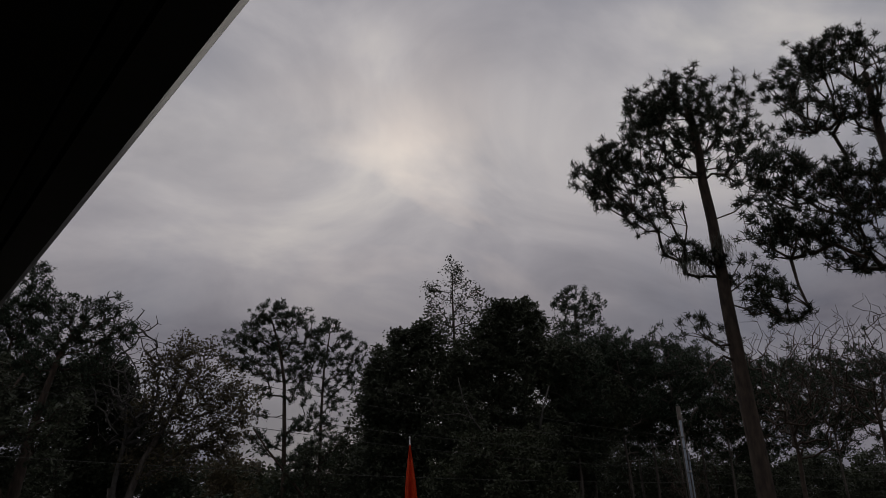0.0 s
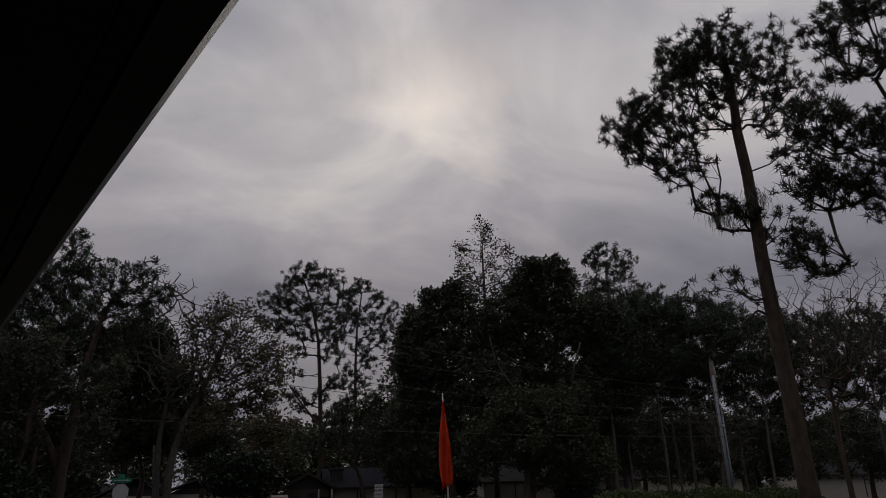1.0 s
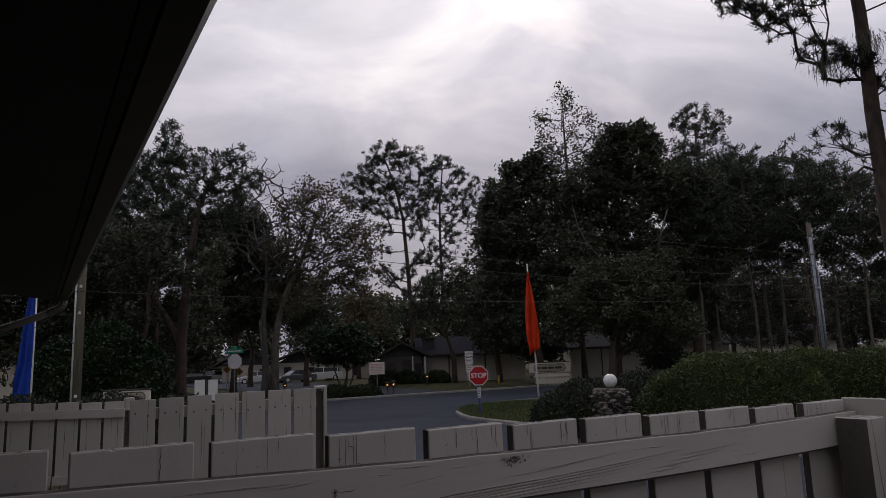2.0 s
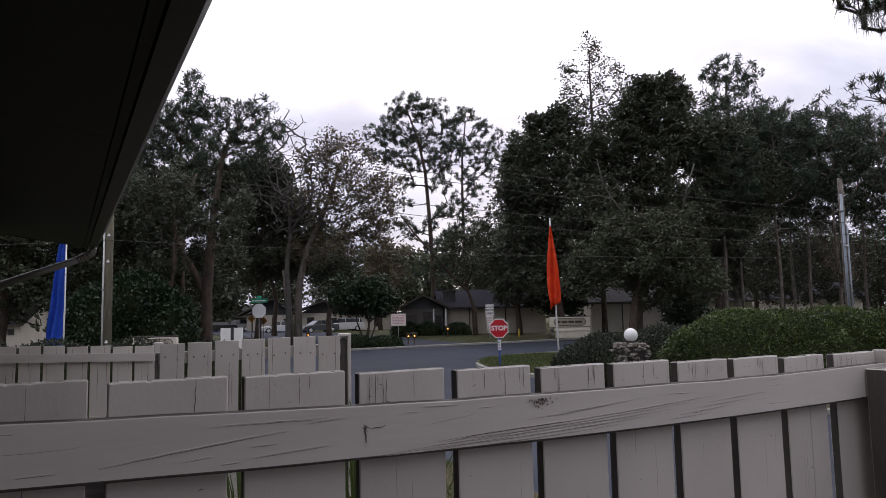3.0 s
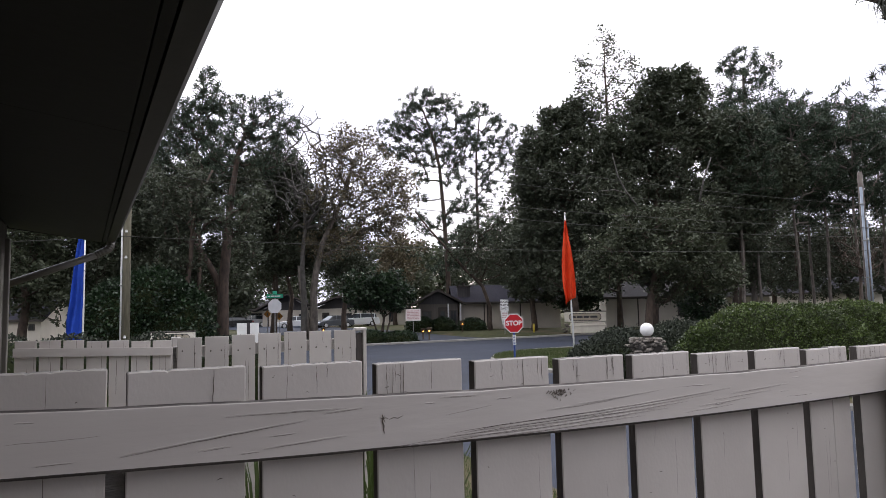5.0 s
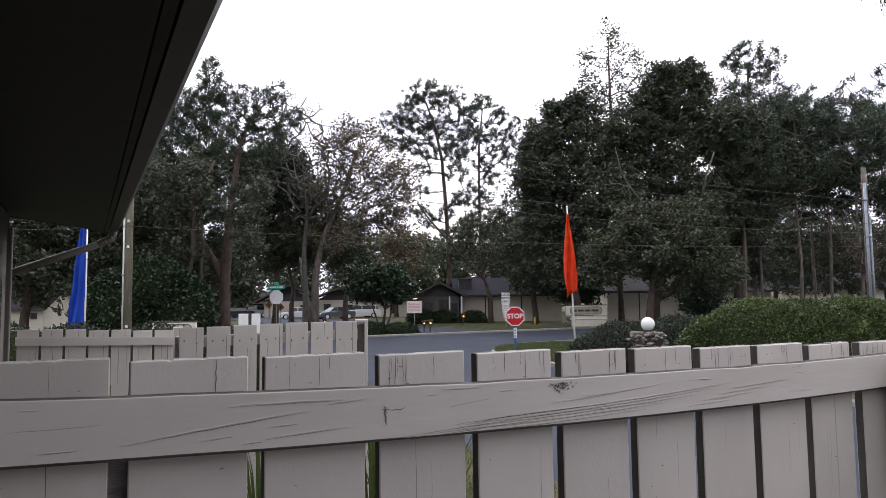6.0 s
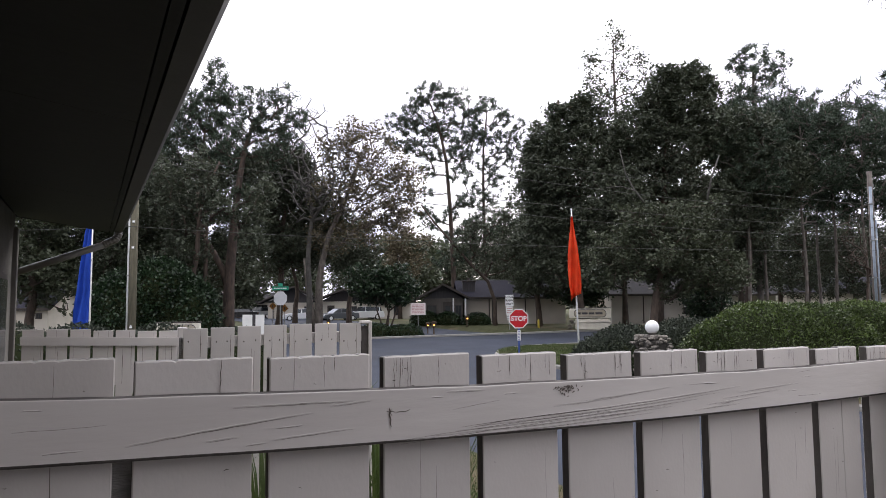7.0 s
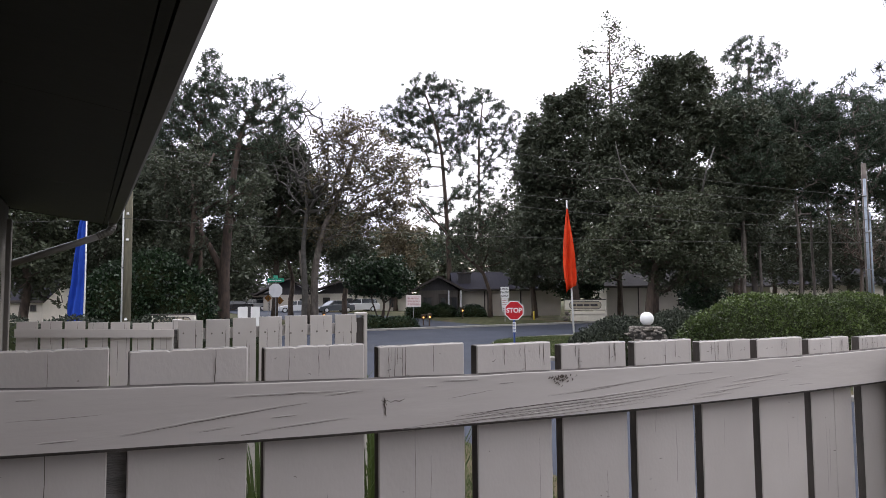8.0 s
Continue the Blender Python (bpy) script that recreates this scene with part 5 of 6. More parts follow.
def shrub(name, label, place, seed, blobs, n, size, leaf, turn=0.0, category="shrub", fuzz=0.05, up=0.0, group=""):
    """A clipped or loose shrub: a dark shell that paints the inner shade, under a coat of leaves; blobs are
    half-ellipsoids (x, y, z, rx, ry, rz).
    """
    rng = np.random.default_rng(seed)
    t = thing(name, label, category, at(*place, turn), group)
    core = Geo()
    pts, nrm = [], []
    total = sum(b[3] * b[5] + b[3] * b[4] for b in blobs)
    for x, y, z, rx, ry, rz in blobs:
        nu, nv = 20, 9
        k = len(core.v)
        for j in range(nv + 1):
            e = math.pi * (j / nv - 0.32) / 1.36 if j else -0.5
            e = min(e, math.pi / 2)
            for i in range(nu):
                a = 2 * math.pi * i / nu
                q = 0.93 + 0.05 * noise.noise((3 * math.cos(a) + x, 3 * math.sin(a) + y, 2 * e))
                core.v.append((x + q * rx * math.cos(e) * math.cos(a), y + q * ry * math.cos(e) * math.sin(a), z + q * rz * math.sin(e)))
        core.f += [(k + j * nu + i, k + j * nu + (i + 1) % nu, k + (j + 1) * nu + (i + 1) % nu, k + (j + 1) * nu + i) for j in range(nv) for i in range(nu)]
        m = int(n * (rx * rz + rx * ry) / total)
        d = rng.normal(size=(m, 3))
        d /= np.linalg.norm(d, axis=1, keepdims=True)
        d[:, 2] = np.where(d[:, 2] < -0.5, -d[:, 2], d[:, 2])
        bump = 1 + 0.03 * np.sin(5 * d[:, 0] + 3 * d[:, 1]) + 0.025 * np.sin(9 * d[:, 2] + 4 * d[:, 0])
        p = d * bump[:, None] * (rx, ry, rz) + (x, y, z) + rng.normal(size=(m, 3)) * fuzz
        nn = d / np.array((rx, ry, rz))
        nn /= np.linalg.norm(nn, axis=1, keepdims=True)
        pts.append(p)
        nrm.append(nn)
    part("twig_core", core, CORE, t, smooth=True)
    p, nn = np.concatenate(pts), np.concatenate(nrm)
    m = len(p)
    d = rng.normal(size=(m, 3)) + nn * 0.9 + (0, 0, up)
    d /= np.linalg.norm(d, axis=1, keepdims=True)
    s = np.cross(d, rng.normal(size=(m, 3)))
    s /= np.linalg.norm(s, axis=1, keepdims=True)
    l = size * rng.uniform(0.6, 1.3, (m, 1))
    v = np.stack([p - d * l * 0.3, p + s * l * 0.3 + d * l * 0.15, p + d * l * 0.7, p - s * l * 0.3 + d * l * 0.15], 1).reshape(-1, 3)
    part("leaves", fast_mesh("leaves", v, np.arange(4 * m).reshape(-1, 4), leaf), leaf, t, kind="stuff")
    return t


# big clipped hedge mound beyond the side street
shrub("hedge", "large rounded clipped hedge with small bright leaves", (9.4, 18.2, -0.3), 131,
      [(-1.9, 0.1, 0.2, 1.3, 1.4, 1.2), (-1.0, 0, 0.3, 2.0, 1.8, 1.62), (0.2, 0.1, 0.3, 1.8, 1.7, 1.58), (2.3, 1.3, 0.3, 2.3, 1.7, 1.62), (4.2, 1.0, 0.3, 2.2, 1.7, 1.58), (5.2, 0.4, 0.2, 1.3, 1.4, 1.3)], 110000, 0.07, HEDGE, 0, "hedge", 0.034)
shrub("juniper_shrub", "low spreading grey-green juniper shrub", (5.75, 20.3, -0.42), 132,
      [(-0.6, 0, 0, 1.5, 1.2, 1.15), (0.9, 0.6, 0, 1.5, 1.2, 1.25), (-0.2, 1.0, 0, 1.6, 1.2, 1.3), (2.0, 2.0, 0, 1.9, 1.3, 1.45)], 60000, 0.085, JUNIPER, 0, "shrub", 0.06, 0.5)
shrub("juniper_shrub", "low spreading grey-green juniper shrub", (9.2, 25.0, -0.42), 133,
      [(0, 0, 0, 1.8, 1.4, 1.35), (-1.2, 0.4, 0, 1.5, 1.2, 1.15)], 24000, 0.095, JUNIPER, 0, "shrub", 0.06, 0.5)
# dark glossy shrubs and the small broad tree
shrub("magnolia_shrub", "large dark glossy evergreen shrub by the pole", (*spot(-0.43, 37)[:2], -0.42), 134,
      [(-1.2, 0, 1.8, 2.2, 1.8, 2.3), (1.2, 0.2, 1.5, 2.0, 1.6, 2.1), (0.1, 0, 2.7, 1.9, 1.7, 1.8), (-2.6, 0.3, 1.3, 1.6, 1.4, 1.8)], 26000, 0.2, GLOSSY, 0, "shrub", 0.16)
shrub("hedge", "low trimmed hedge behind the yard fence", (*spot(-0.50, 14)[:2], -0.42), 135,
      [(-2.2, 0, 0.5, 1.3, 0.8, 1.26), (-0.8, 0.2, 0.5, 1.4, 0.8, 1.24), (0.8, 0.6, 0.5, 1.4, 0.8, 1.2), (2.2, 1.0, 0.5, 1.2, 0.8, 1.1)], 14000, 0.07, JUNIPER, 0, "hedge", 0.03, 0.4)
oak(spot(-0.09, 50), 141, 5.3, 3.6, 620, GLOSSY, label="small broad dark-leaved tree on several thin stems", per=22, size=0.27, spread=0.5, low=0.42, stems=[(0.9, 0, 2.6), (-0.9, 0.2, 2.6), (0.2, 0.5, 2.6)], r=0.1)
oak(spot(0.20, 57), 142, 5.8, 3.4, 560, GLOSSY, label="small broad dark-leaved tree on several thin stems", per=22, size=0.27, spread=0.5, low=0.3, stems=[(0.9, 0, 2.6), (-0.9, 0.2, 2.6)], r=0.1)
oak(spot(0.385, 47), 145, 4.6, 2.0, 300, GLOSSY, label="slim dark evergreen hanging among pine trunks", per=22, size=0.24, spread=0.5, low=0.12, r=0.1)
shrub("shrub", "low clipped foundation shrub at a house wall", (*spot(0.0, 61)[:2], -0.1), 143, [(-2, 0, 0, 1.4, 0.8, 1.0), (0, 0, 0, 1.2, 0.8, 0.9), (2.6, 0, 0, 1.3, 0.8, 0.8)], 5000, 0.16, GLOSSY)
shrub("shrub", "low dark shrub bed on the corner", (*spot(-0.075, 46)[:2], -0.35), 144, [(-1.4, 0, 0, 1.2, 0.7, 0.6), (0.4, 0, 0, 1.4, 0.7, 0.55)], 4000, 0.12, GLOSSY)


def yucca(x, y, seed):
    rng = random.Random(seed)
    t = thing("strap_plant", "clump of arching green strap leaves behind the fence", "plant", GRID @ pose(x, y, 0), group="strap plants")
    for k in range(230):
        a, l, rise = rng.uniform(0, 6.28), rng.uniform(0.2, 0.75), rng.uniform(1.2, 1.72)
        g = Geo()
        pts = []
        for s in range(6):
            f = s / 5
            rr = l * f * 0.55
            z = rise * (f * 1.5 - 0.75 * f * f) + 0.25
            wd = 0.0055 * (1 - f) + 0.001
            pts += [(rr * math.cos(a) - wd * math.sin(a), rr * math.sin(a) + wd * math.cos(a), z), (rr * math.cos(a) + wd * math.sin(a), rr * math.sin(a) - wd * math.cos(a), z)]
        g.add(pts, [(2 * i, 2 * i + 1, 2 * i + 3, 2 * i + 2) for i in range(5)])
        part("leaf", g, GRASS, t)
    return t


yucca(0.42, 1.72, 1)
yucca(0.72, 1.76, 2)
yucca(0.05, 1.9, 3)


# ---- poles and cables ----
def utility_pole(place, h, r, label, conduits, side, wood=POLEWOOD):
    t = thing("utility_pole", label, "utility pole", at(*place), group="utility poles")
    part("pole", Geo().tube([(0, 0, -0.5), (0, 0, h * 0.5), (0, 0, h)], [r * 1.15, r, r * 0.8], 14), wood, t, smooth=True)
    for k, (dx, rr, mat, top) in enumerate(conduits):
        c = part("conduit", Geo().tube([(dx, -r * 0.75, -0.3), (dx, -r * 0.75, top)], rr, 10), mat, t, "pale vertical conduit", smooth=True)
        for q in range(4):
            part("clamp", Geo().box((dx, -r * 0.75, 1.2 + q * top / 4.2), (rr * 3.0, rr * 2.6, 0.05), 0.006), STEEL, c)
    for z in (1.45, 4.5, 5.5):
        if z < h:
            part("insulator", Geo().lathe([(0.0, 0), (0.045, 0.0), (0.06, 0.03), (0.035, 0.06), (0.05, 0.09), (0.0, 0.11)], 10, (side * r * 0.3, -r - 0.03, z)), WHITE, t, "small pale fitting")
    return t


utility_pole((-12.15, 26, wood_z(-12.15, 26)), 11.5, 0.14, "weathered wooden utility pole with a white conduit strip", [(-0.15, 0.035, WHITE, 9.5)], 1)
utility_pole((18.95, 30, wood_z(18.95, 30)), 7.6, 0.13, "wooden utility pole with bright metal conduits on its face", [(-0.06, 0.06, CONDUIT, 6.9), (0.10, 0.045, CONDUIT, 5.4)], 1, BARK_GREY)


def cable(a, b, sag, r=0.011):
    g = Geo()
    a, b = Vector(a), Vector(b)
    g.tube([a.lerp(b, k / 24) - Vector((0, 0, 4 * sag * (k / 24) * (1 - k / 24))) for k in range(25)], r, 5)
    ob = part("overhead_cable", g, CABLE)
    return tagged(ob, "thin weathered overhead cable strung between the poles", "cable", "overhead cables")


for za, zb, sag in ((7.63, 4.87, 0.42), (7.42, 4.46, 0.62), (4.75, 3.85, 0.25), (10.28, 5.9, 0.55), (9.4, 5.4, 0.6)):
    cable((-12.15, 25.86, za), (18.95, 29.86, zb), sag)
for za, zb in ((7.63, 7.9), (7.42, 7.6), (4.75, 5.0)):
    cable((-12.15, 25.86, za), (-44, 20.5, zb), 0.5)
for za, zb in ((4.87, 5.2), (4.46, 4.8), (3.85, 4.2)):
    cable((18.95, 29.86, za), (52, 36, zb), 0.5)


# ---- banners ----
def banner(place, h, lean, cloth, z_top, z_bot, widths, label, seed, wrap=0.0):
    """A limp feather banner hanging down one side of a slim white pole."""
    rng = random.Random(seed)
    t = thing("banner_flag", label, "flag", at(*place), group="feather banners")
    part("pole", Geo().tube([(0, 0, -0.3), (lean * 0.5, 0, h * 0.5), (lean, 0, h)], [0.034, 0.03, 0.022], 10), WHITE, t, smooth=True)
    part("finial", Geo().lathe([(0, 0), (0.03, 0.01), (0.035, 0.04), (0.02, 0.07), (0, 0.08)], 10, (lean, 0, h)), SIGNBACK, t)
    g = Geo()
    n, m = 30, 14
    ph = rng.uniform(0, 6)
    for j in range(n + 1):
        f = j / n
        z = z_top + (z_bot - z_top) * f
        k = f * (len(widths) - 1)
        i = min(int(k), len(widths) - 2)
        wd = widths[i] + (widths[i + 1] - widths[i]) * (k - i)
        front, back = [], []
        for q in range(m + 1):
            s = q / m
            x = lean * z / h - 0.01 - wd * (s - wrap)
            fold = (0.03 + 0.075 * f) * math.sin(s * 13 + ph + 1.6 * math.sin(f * 4)) * (0.3 + s) + 0.03 * math.sin(f * 9 + s * 3)
            zz = z - (0.16 * s if j == n else 0.05 * s * f) - (0.22 * (s > 0.55) * (s - 0.55) if j == n else 0)
            front.append((x, fold - 0.012 - 0.14 * wrap, zz))
            back.append((x, fold + 0.012 - 0.14 * wrap, zz))
        g.v += front + back[::-1]
    w = 2 * (m + 1)
    for j in range(n):
        for q in range(w):
            g.f.append((j * w + q, j * w + (q + 1) % w, (j + 1) * w + (q + 1) % w, (j + 1) * w + q))
    g.f += [tuple(range(w - 1, -1, -1)), tuple(range(n * w, n * w + w))]
    c = part("cloth", g, cloth, t, smooth=True)
    for z in (z_top, z_top * 0.6 + z_bot * 0.4, z_bot + 0.1):
        part("ring", Geo().tube([(lean * z / h, 0, z - 0.02), (lean * z / h, 0, z + 0.02)], 0.042, 10), STEEL, t)
    return t


zb = wood_z(4.65, 24)
banner((4.65, 24, zb), 4.98 - zb, -0.19, ORANGE, 4.75 - zb, 2.0 - zb, [0.05, 0.14, 0.22, 0.30, 0.36, 0.41, 0.45, 0.46, 0.38], "limp bright orange feather banner on a white pole", 2, 0.45)
zb = wood_z(-12.75, 24)
banner((-12.72, 24, zb), 5.2 - zb, 0.0, BLUE, 5.0 - zb, 0.85 - zb, [0.10, 0.18, 0.25, 0.32, 0.39, 0.43, 0.44, 0.50, 0.55, 0.60], "limp bright blue feather banner on a white pole", 5)


# ---- signs ----
def lettering(text, size, mat, parent, loc, name="lettering", turn=(90, 0, 0)):
    cu = bpy.data.curves.new(name, "FONT")
    cu.body, cu.size, cu.extrude, cu.offset, cu.align_x, cu.align_y = text, size, 0.002, 0.03 * size, "CENTER", "CENTER"
    tmp = bpy.data.objects.new(name, cu)
    scene.collection.objects.link(tmp)
    bpy.context.view_layer.update()
    me = bpy.data.meshes.new_from_object(tmp.evaluated_get(bpy.context.evaluated_depsgraph_get()))
    bpy.data.objects.remove(tmp)
    me.materials.clear()
    me.materials.append(mat)
    ob = new(name, me)
    ob.parent = parent
    ob.matrix_basis = pose(*loc, *turn)
    return ob


def octagon(r):
    return [(r * math.cos(math.pi / 8 + k * math.pi / 4), r * math.sin(math.pi / 8 + k * math.pi / 4)) for k in range(8)]


def shifted(poly, dz, dx=0.0):
    return [(a + dx, b + dz) for a, b in poly]


def bars(parent, mat, x0, x1, z0, z1, rows, y, seed, name="text_bar"):
    """Unreadable writing as short bars, line by line."""
    rng = random.Random(seed)
    for k in range(rows):
        z = z1 - (k + 0.5) * (z1 - z0) / rows
        x = x0
        while x < x1 - 0.02:
            l = min(rng.uniform(0.1, 0.3) * (x1 - x0), x1 - x)
            part(name, Geo().box((x + l / 2, y, z), (l, 0.003, 0.5 * (z1 - z0) / rows)), mat, parent)
            x += l + 0.04 * (x1 - x0)


def stop_sign():
    zb = wood_z(2.83, 27)
    zc = 1.06 - zb
    t = thing("stop_sign", "red octagonal stop sign on a blue post", "stop sign", at(2.83, 27, zb, 4))
    p = part("post", Geo().box((0, 0.03, zc / 2), (0.07, 0.05, zc + 0.68), 0.008), BLUEPOST, t, "blue-painted post")
    s = part("plate", Geo().prism(shifted(octagon(0.412), zc), -0.003, 0.0, "y"), WHITE, t, "white rim")
    part("face", Geo().prism(shifted(octagon(0.37), zc), -0.0075, -0.0035, "y"), RED, s, "red sign face")
    lettering("STOP", 0.26, WHITE, s, (0, -0.011, zc - 0.002))
    for z in (0.26, -0.26):
        part("bolt", Geo().lathe([(0.0, 0.006), (0.014, 0.004), (0.014, 0)], 8, (0, 0, zc + z)), STEEL, s)
    st = part("sticker", Geo().box((0, 0.0, zc - 0.66), (0.13, 0.008, 0.40), 0.002), WHITE, p, "white vertical label")
    bars(st, BLUEPOST, -0.045, 0.045, zc - 0.84, zc - 0.48, 6, -0.006, 3)
    return t


stop_sign()


def street_sign():
    x, y = -10.4, 42.0
    zb = wood_z(x, y)
    t = thing("street_sign", "back of an octagonal sign under a green street name plate", "street sign", at(x, y, zb, -6))
    zc = 2.05 - zb
    part("post", Geo().box((0, 0.03, (zc + 0.6) / 2), (0.06, 0.045, zc + 0.7), 0.006), STEEL, t)
    part("plate", Geo().prism(shifted(octagon(0.46), zc), -0.004, 0.0, "y"), SIGNBACK, t, "grey sign back")
    n = part("name_plate", Geo().box((0, 0, zc + 0.62), (1.05, 0.02, 0.24), 0.004), GREEN, t, "green street name plate")
    bars(n, WHITE, -0.42, 0.42, zc + 0.55, zc + 0.69, 1, -0.013, 8)
    n2 = part("name_plate", Geo().box((0, 0.0, zc + 0.84), (0.02, 0.75, 0.18), 0.004), GREEN, t, "green street name plate")
    return t


street_sign()


def diamond_sign(x, y, z, mat, size):
    zb = wood_z(x, y)
    t = thing("warning_sign", "amber diamond warning sign on a thin post", "sign", at(x, y, zb), group="warning signs")
    part("post", Geo().box((0, 0.03, (z - zb) / 2), (0.05, 0.04, z - zb + 0.4), 0.005), STEEL, t)
    s = part("plate", Geo().prism([(0, z - zb - size), (size, z - zb), (0, z - zb + size), (-size, z - zb)], -0.004, 0, "y"), mat, t, "amber plate")
    part("symbol", Geo().box((0, -0.007, z - zb), (size * 0.25, 0.004, size * 0.8), 0.001), INK, s)


diamond_sign(-15.0, 58, 1.5, AMBER, 0.32)
diamond_sign(-13.75, 57, 1.3, AMBER, 0.34)


def board_sign(name, label, x, y, w, plates, posts, turn=0.0):
    """plates: (z_low, z_high, width, material, ink, rows)."""
    zb = wood_z(x, y)
    t = thing(name, label, "sign", at(x, y, zb, turn))
    top = plates[0][1] - zb
    for px in posts:
        part("post", Geo().box((px, 0.03, top / 2 - 0.1), (0.05, 0.04, top + 0.1), 0.005), STEEL, t)
    for k, (a, b, wd, mat, ink, rows) in enumerate(plates):
        p = part("plate", Geo().box((0, 0, (a + b) / 2 - zb), (wd, 0.012, b - a), 0.004), mat, t, "flat sign plate")
        if isinstance(rows, int):
            bars(p, ink, -0.4 * wd, 0.4 * wd, a - zb + 0.12 * (b - a), b - zb - 0.1 * (b - a), rows, -0.008, 5 + k)
        else:
            for q, word in enumerate(rows):
                lettering(word, 0.2, ink, p, (0, -0.009, b - zb - 0.17 - q * 0.26))
    return t


board_sign("traffic_sign", "white local traffic only sign over a small regulatory sign", 4.75, 52, 0.6,
           [(1.38, 2.24, 0.64, WHITE, INK, ["LOCAL", "TRAFFIC", "ONLY"]), (0.72, 1.35, 0.5, WHITE, REDINK, 3), (0.35, 0.70, 0.42, WHITE, INK, 2)], [0], 3)
board_sign("notice_sign", "faded pinkish notice board on a thin post", -2.05, 47, 1.0, [(0.86, 1.68, 1.04, PINK, REDINK, 6)], [0], 0)
board_sign("back_of_notice", "two plain white panels standing above the fence", -6.03, 21, 0.7, [(0.75, 1.40, 0.70, WHITE, INK, 0)], [-0.25, 0.25], -5)
t_gap = bpy.data.objects["back_of_notice"]
part("dark_divider", Geo().box((0.02, -0.009, 1.5), (0.1, 0.006, 0.66), 0.002), INK, t_gap)


def monument(x, y, zb, w, h, label, turn):
    t = thing("monument_sign", label, "sign", at(x, y, zb, turn), group="monument signs")
    part("base", Geo().box((0.06 * w, 0, h * 0.25), (w * 0.84, 0.36, h * 0.5), 0.03), CREAM, t)
    part("ledge", Geo().box((0.05 * w, -0.03, h * 0.36), (w * 0.9, 0.42, 0.1), 0.02), CREAM, t)
    b = part("panel", Geo().box((0, -0.02, h * 0.76), (w, 0.44, h * 0.46), 0.03), CREAM, t)
    part("cap", Geo().box((0, 0, h + 0.02), (w * 1.02, 0.5, 0.06), 0.015), TRIM, t)
    r = h * 0.16
    oval = []
    for cx, s in ((0.30 * w, 1), (-0.30 * w, -1)):
        for k in range(9):
            a = -math.pi / 2 + math.pi * k / 8
            oval.append((cx + s * r * math.cos(a), h * 0.76 + s * r * math.sin(a)))
    rim = [(a * 1.03, (b2 - h * 0.76) * 1.16 + h * 0.76) for a, b2 in oval]
    part("plaque_rim", Geo().prism(rim, -0.252, -0.243, "y"), INK, b)
    pl = part("plaque", Geo().prism(oval, -0.262, -0.254, "y"), TAN, b)
    bars(pl, INK, -0.30 * w, 0.30 * w, h * 0.76 - r * 0.6, h * 0.76 + r * 0.6, 1, -0.266, 14)
    # piled stones at one end
    rng = random.Random(3)
    for k in range(10):
        part("stone", Geo().box((-0.46 * w + rng.uniform(-0.2, 0.15), -0.25, 0.08 + 0.07 * k), (rng.uniform(0.2, 0.34), 0.14, 0.08), 0.025), STONE, t)
    return t


monument(10.8, 51.5, wood_z(10.8, 51.5), 3.05, 1.6, "cream masonry entrance sign with a dark oval plaque", -8)
monument(-13.1, 33, wood_z(-13.1, 33), 2.0, 1.44, "cream masonry entrance sign half hidden by shrubs", 8)


# ---- stone pillar with a globe ----
def pillar():
    x, y = 5.41, 18.0
    zb = wood_z(x, y)
    h = 0.76 - zb
    t = thing("stone_pillar", "rough field-stone pillar carrying a white globe lamp", "pillar", at(x, y, zb, 12))
    part("mortar_core", Geo().box((0, 0, h / 2 - 0.1), (0.58, 0.58, h + 0.1), 0.03), MORTAR, t)
    rng = random.Random(12)
    for side in range(4):
        m = pose(0, 0, 0, 0, 0, 90 * side)
        z = 0.0
        while z < h - 0.04:
            hh = rng.uniform(0.06, 0.13)
            xx = -0.32
            while xx < 0.26:
                ww = rng.uniform(0.07, 0.18)
                g = Geo().box((xx + ww / 2, -0.30 - rng.uniform(0, 0.035), min(z + hh / 2, h - 0.02)), (ww - 0.02, 0.12, hh - 0.015), 0.03, m @ pose(0, 0, 0, rng.uniform(-4, 4), rng.uniform(-7, 7), rng.uniform(-4, 4)))
                part("stone", g, STONE, t)
                xx += ww
            z += hh
    for k in range(9):
        part("stone", Geo().box((rng.uniform(-0.28, 0.28), rng.uniform(-0.28, 0.28), h + 0.02), (rng.uniform(0.16, 0.26), rng.uniform(0.16, 0.26), 0.12), 0.035), STONE, t)
    lamp = thing("globe_lamp", "white opal globe lamp on a stone pillar", "lamp", at(x, y, zb + h + 0.09))
    part("collar", Geo().lathe([(0.0, 0.0), (0.1, 0.0), (0.1, 0.03), (0.07, 0.05), (0.0, 0.05)], 16), TRIM, lamp)
    n = 14
    part("globe", Geo().lathe([(max(0.001, 0.182 * math.sin(math.pi * k / n)), 0.19 - 0.182 * math.cos(math.pi * k / n)) for k in range(n + 1)], 24), OPAL, lamp, smooth=True)


pillar()


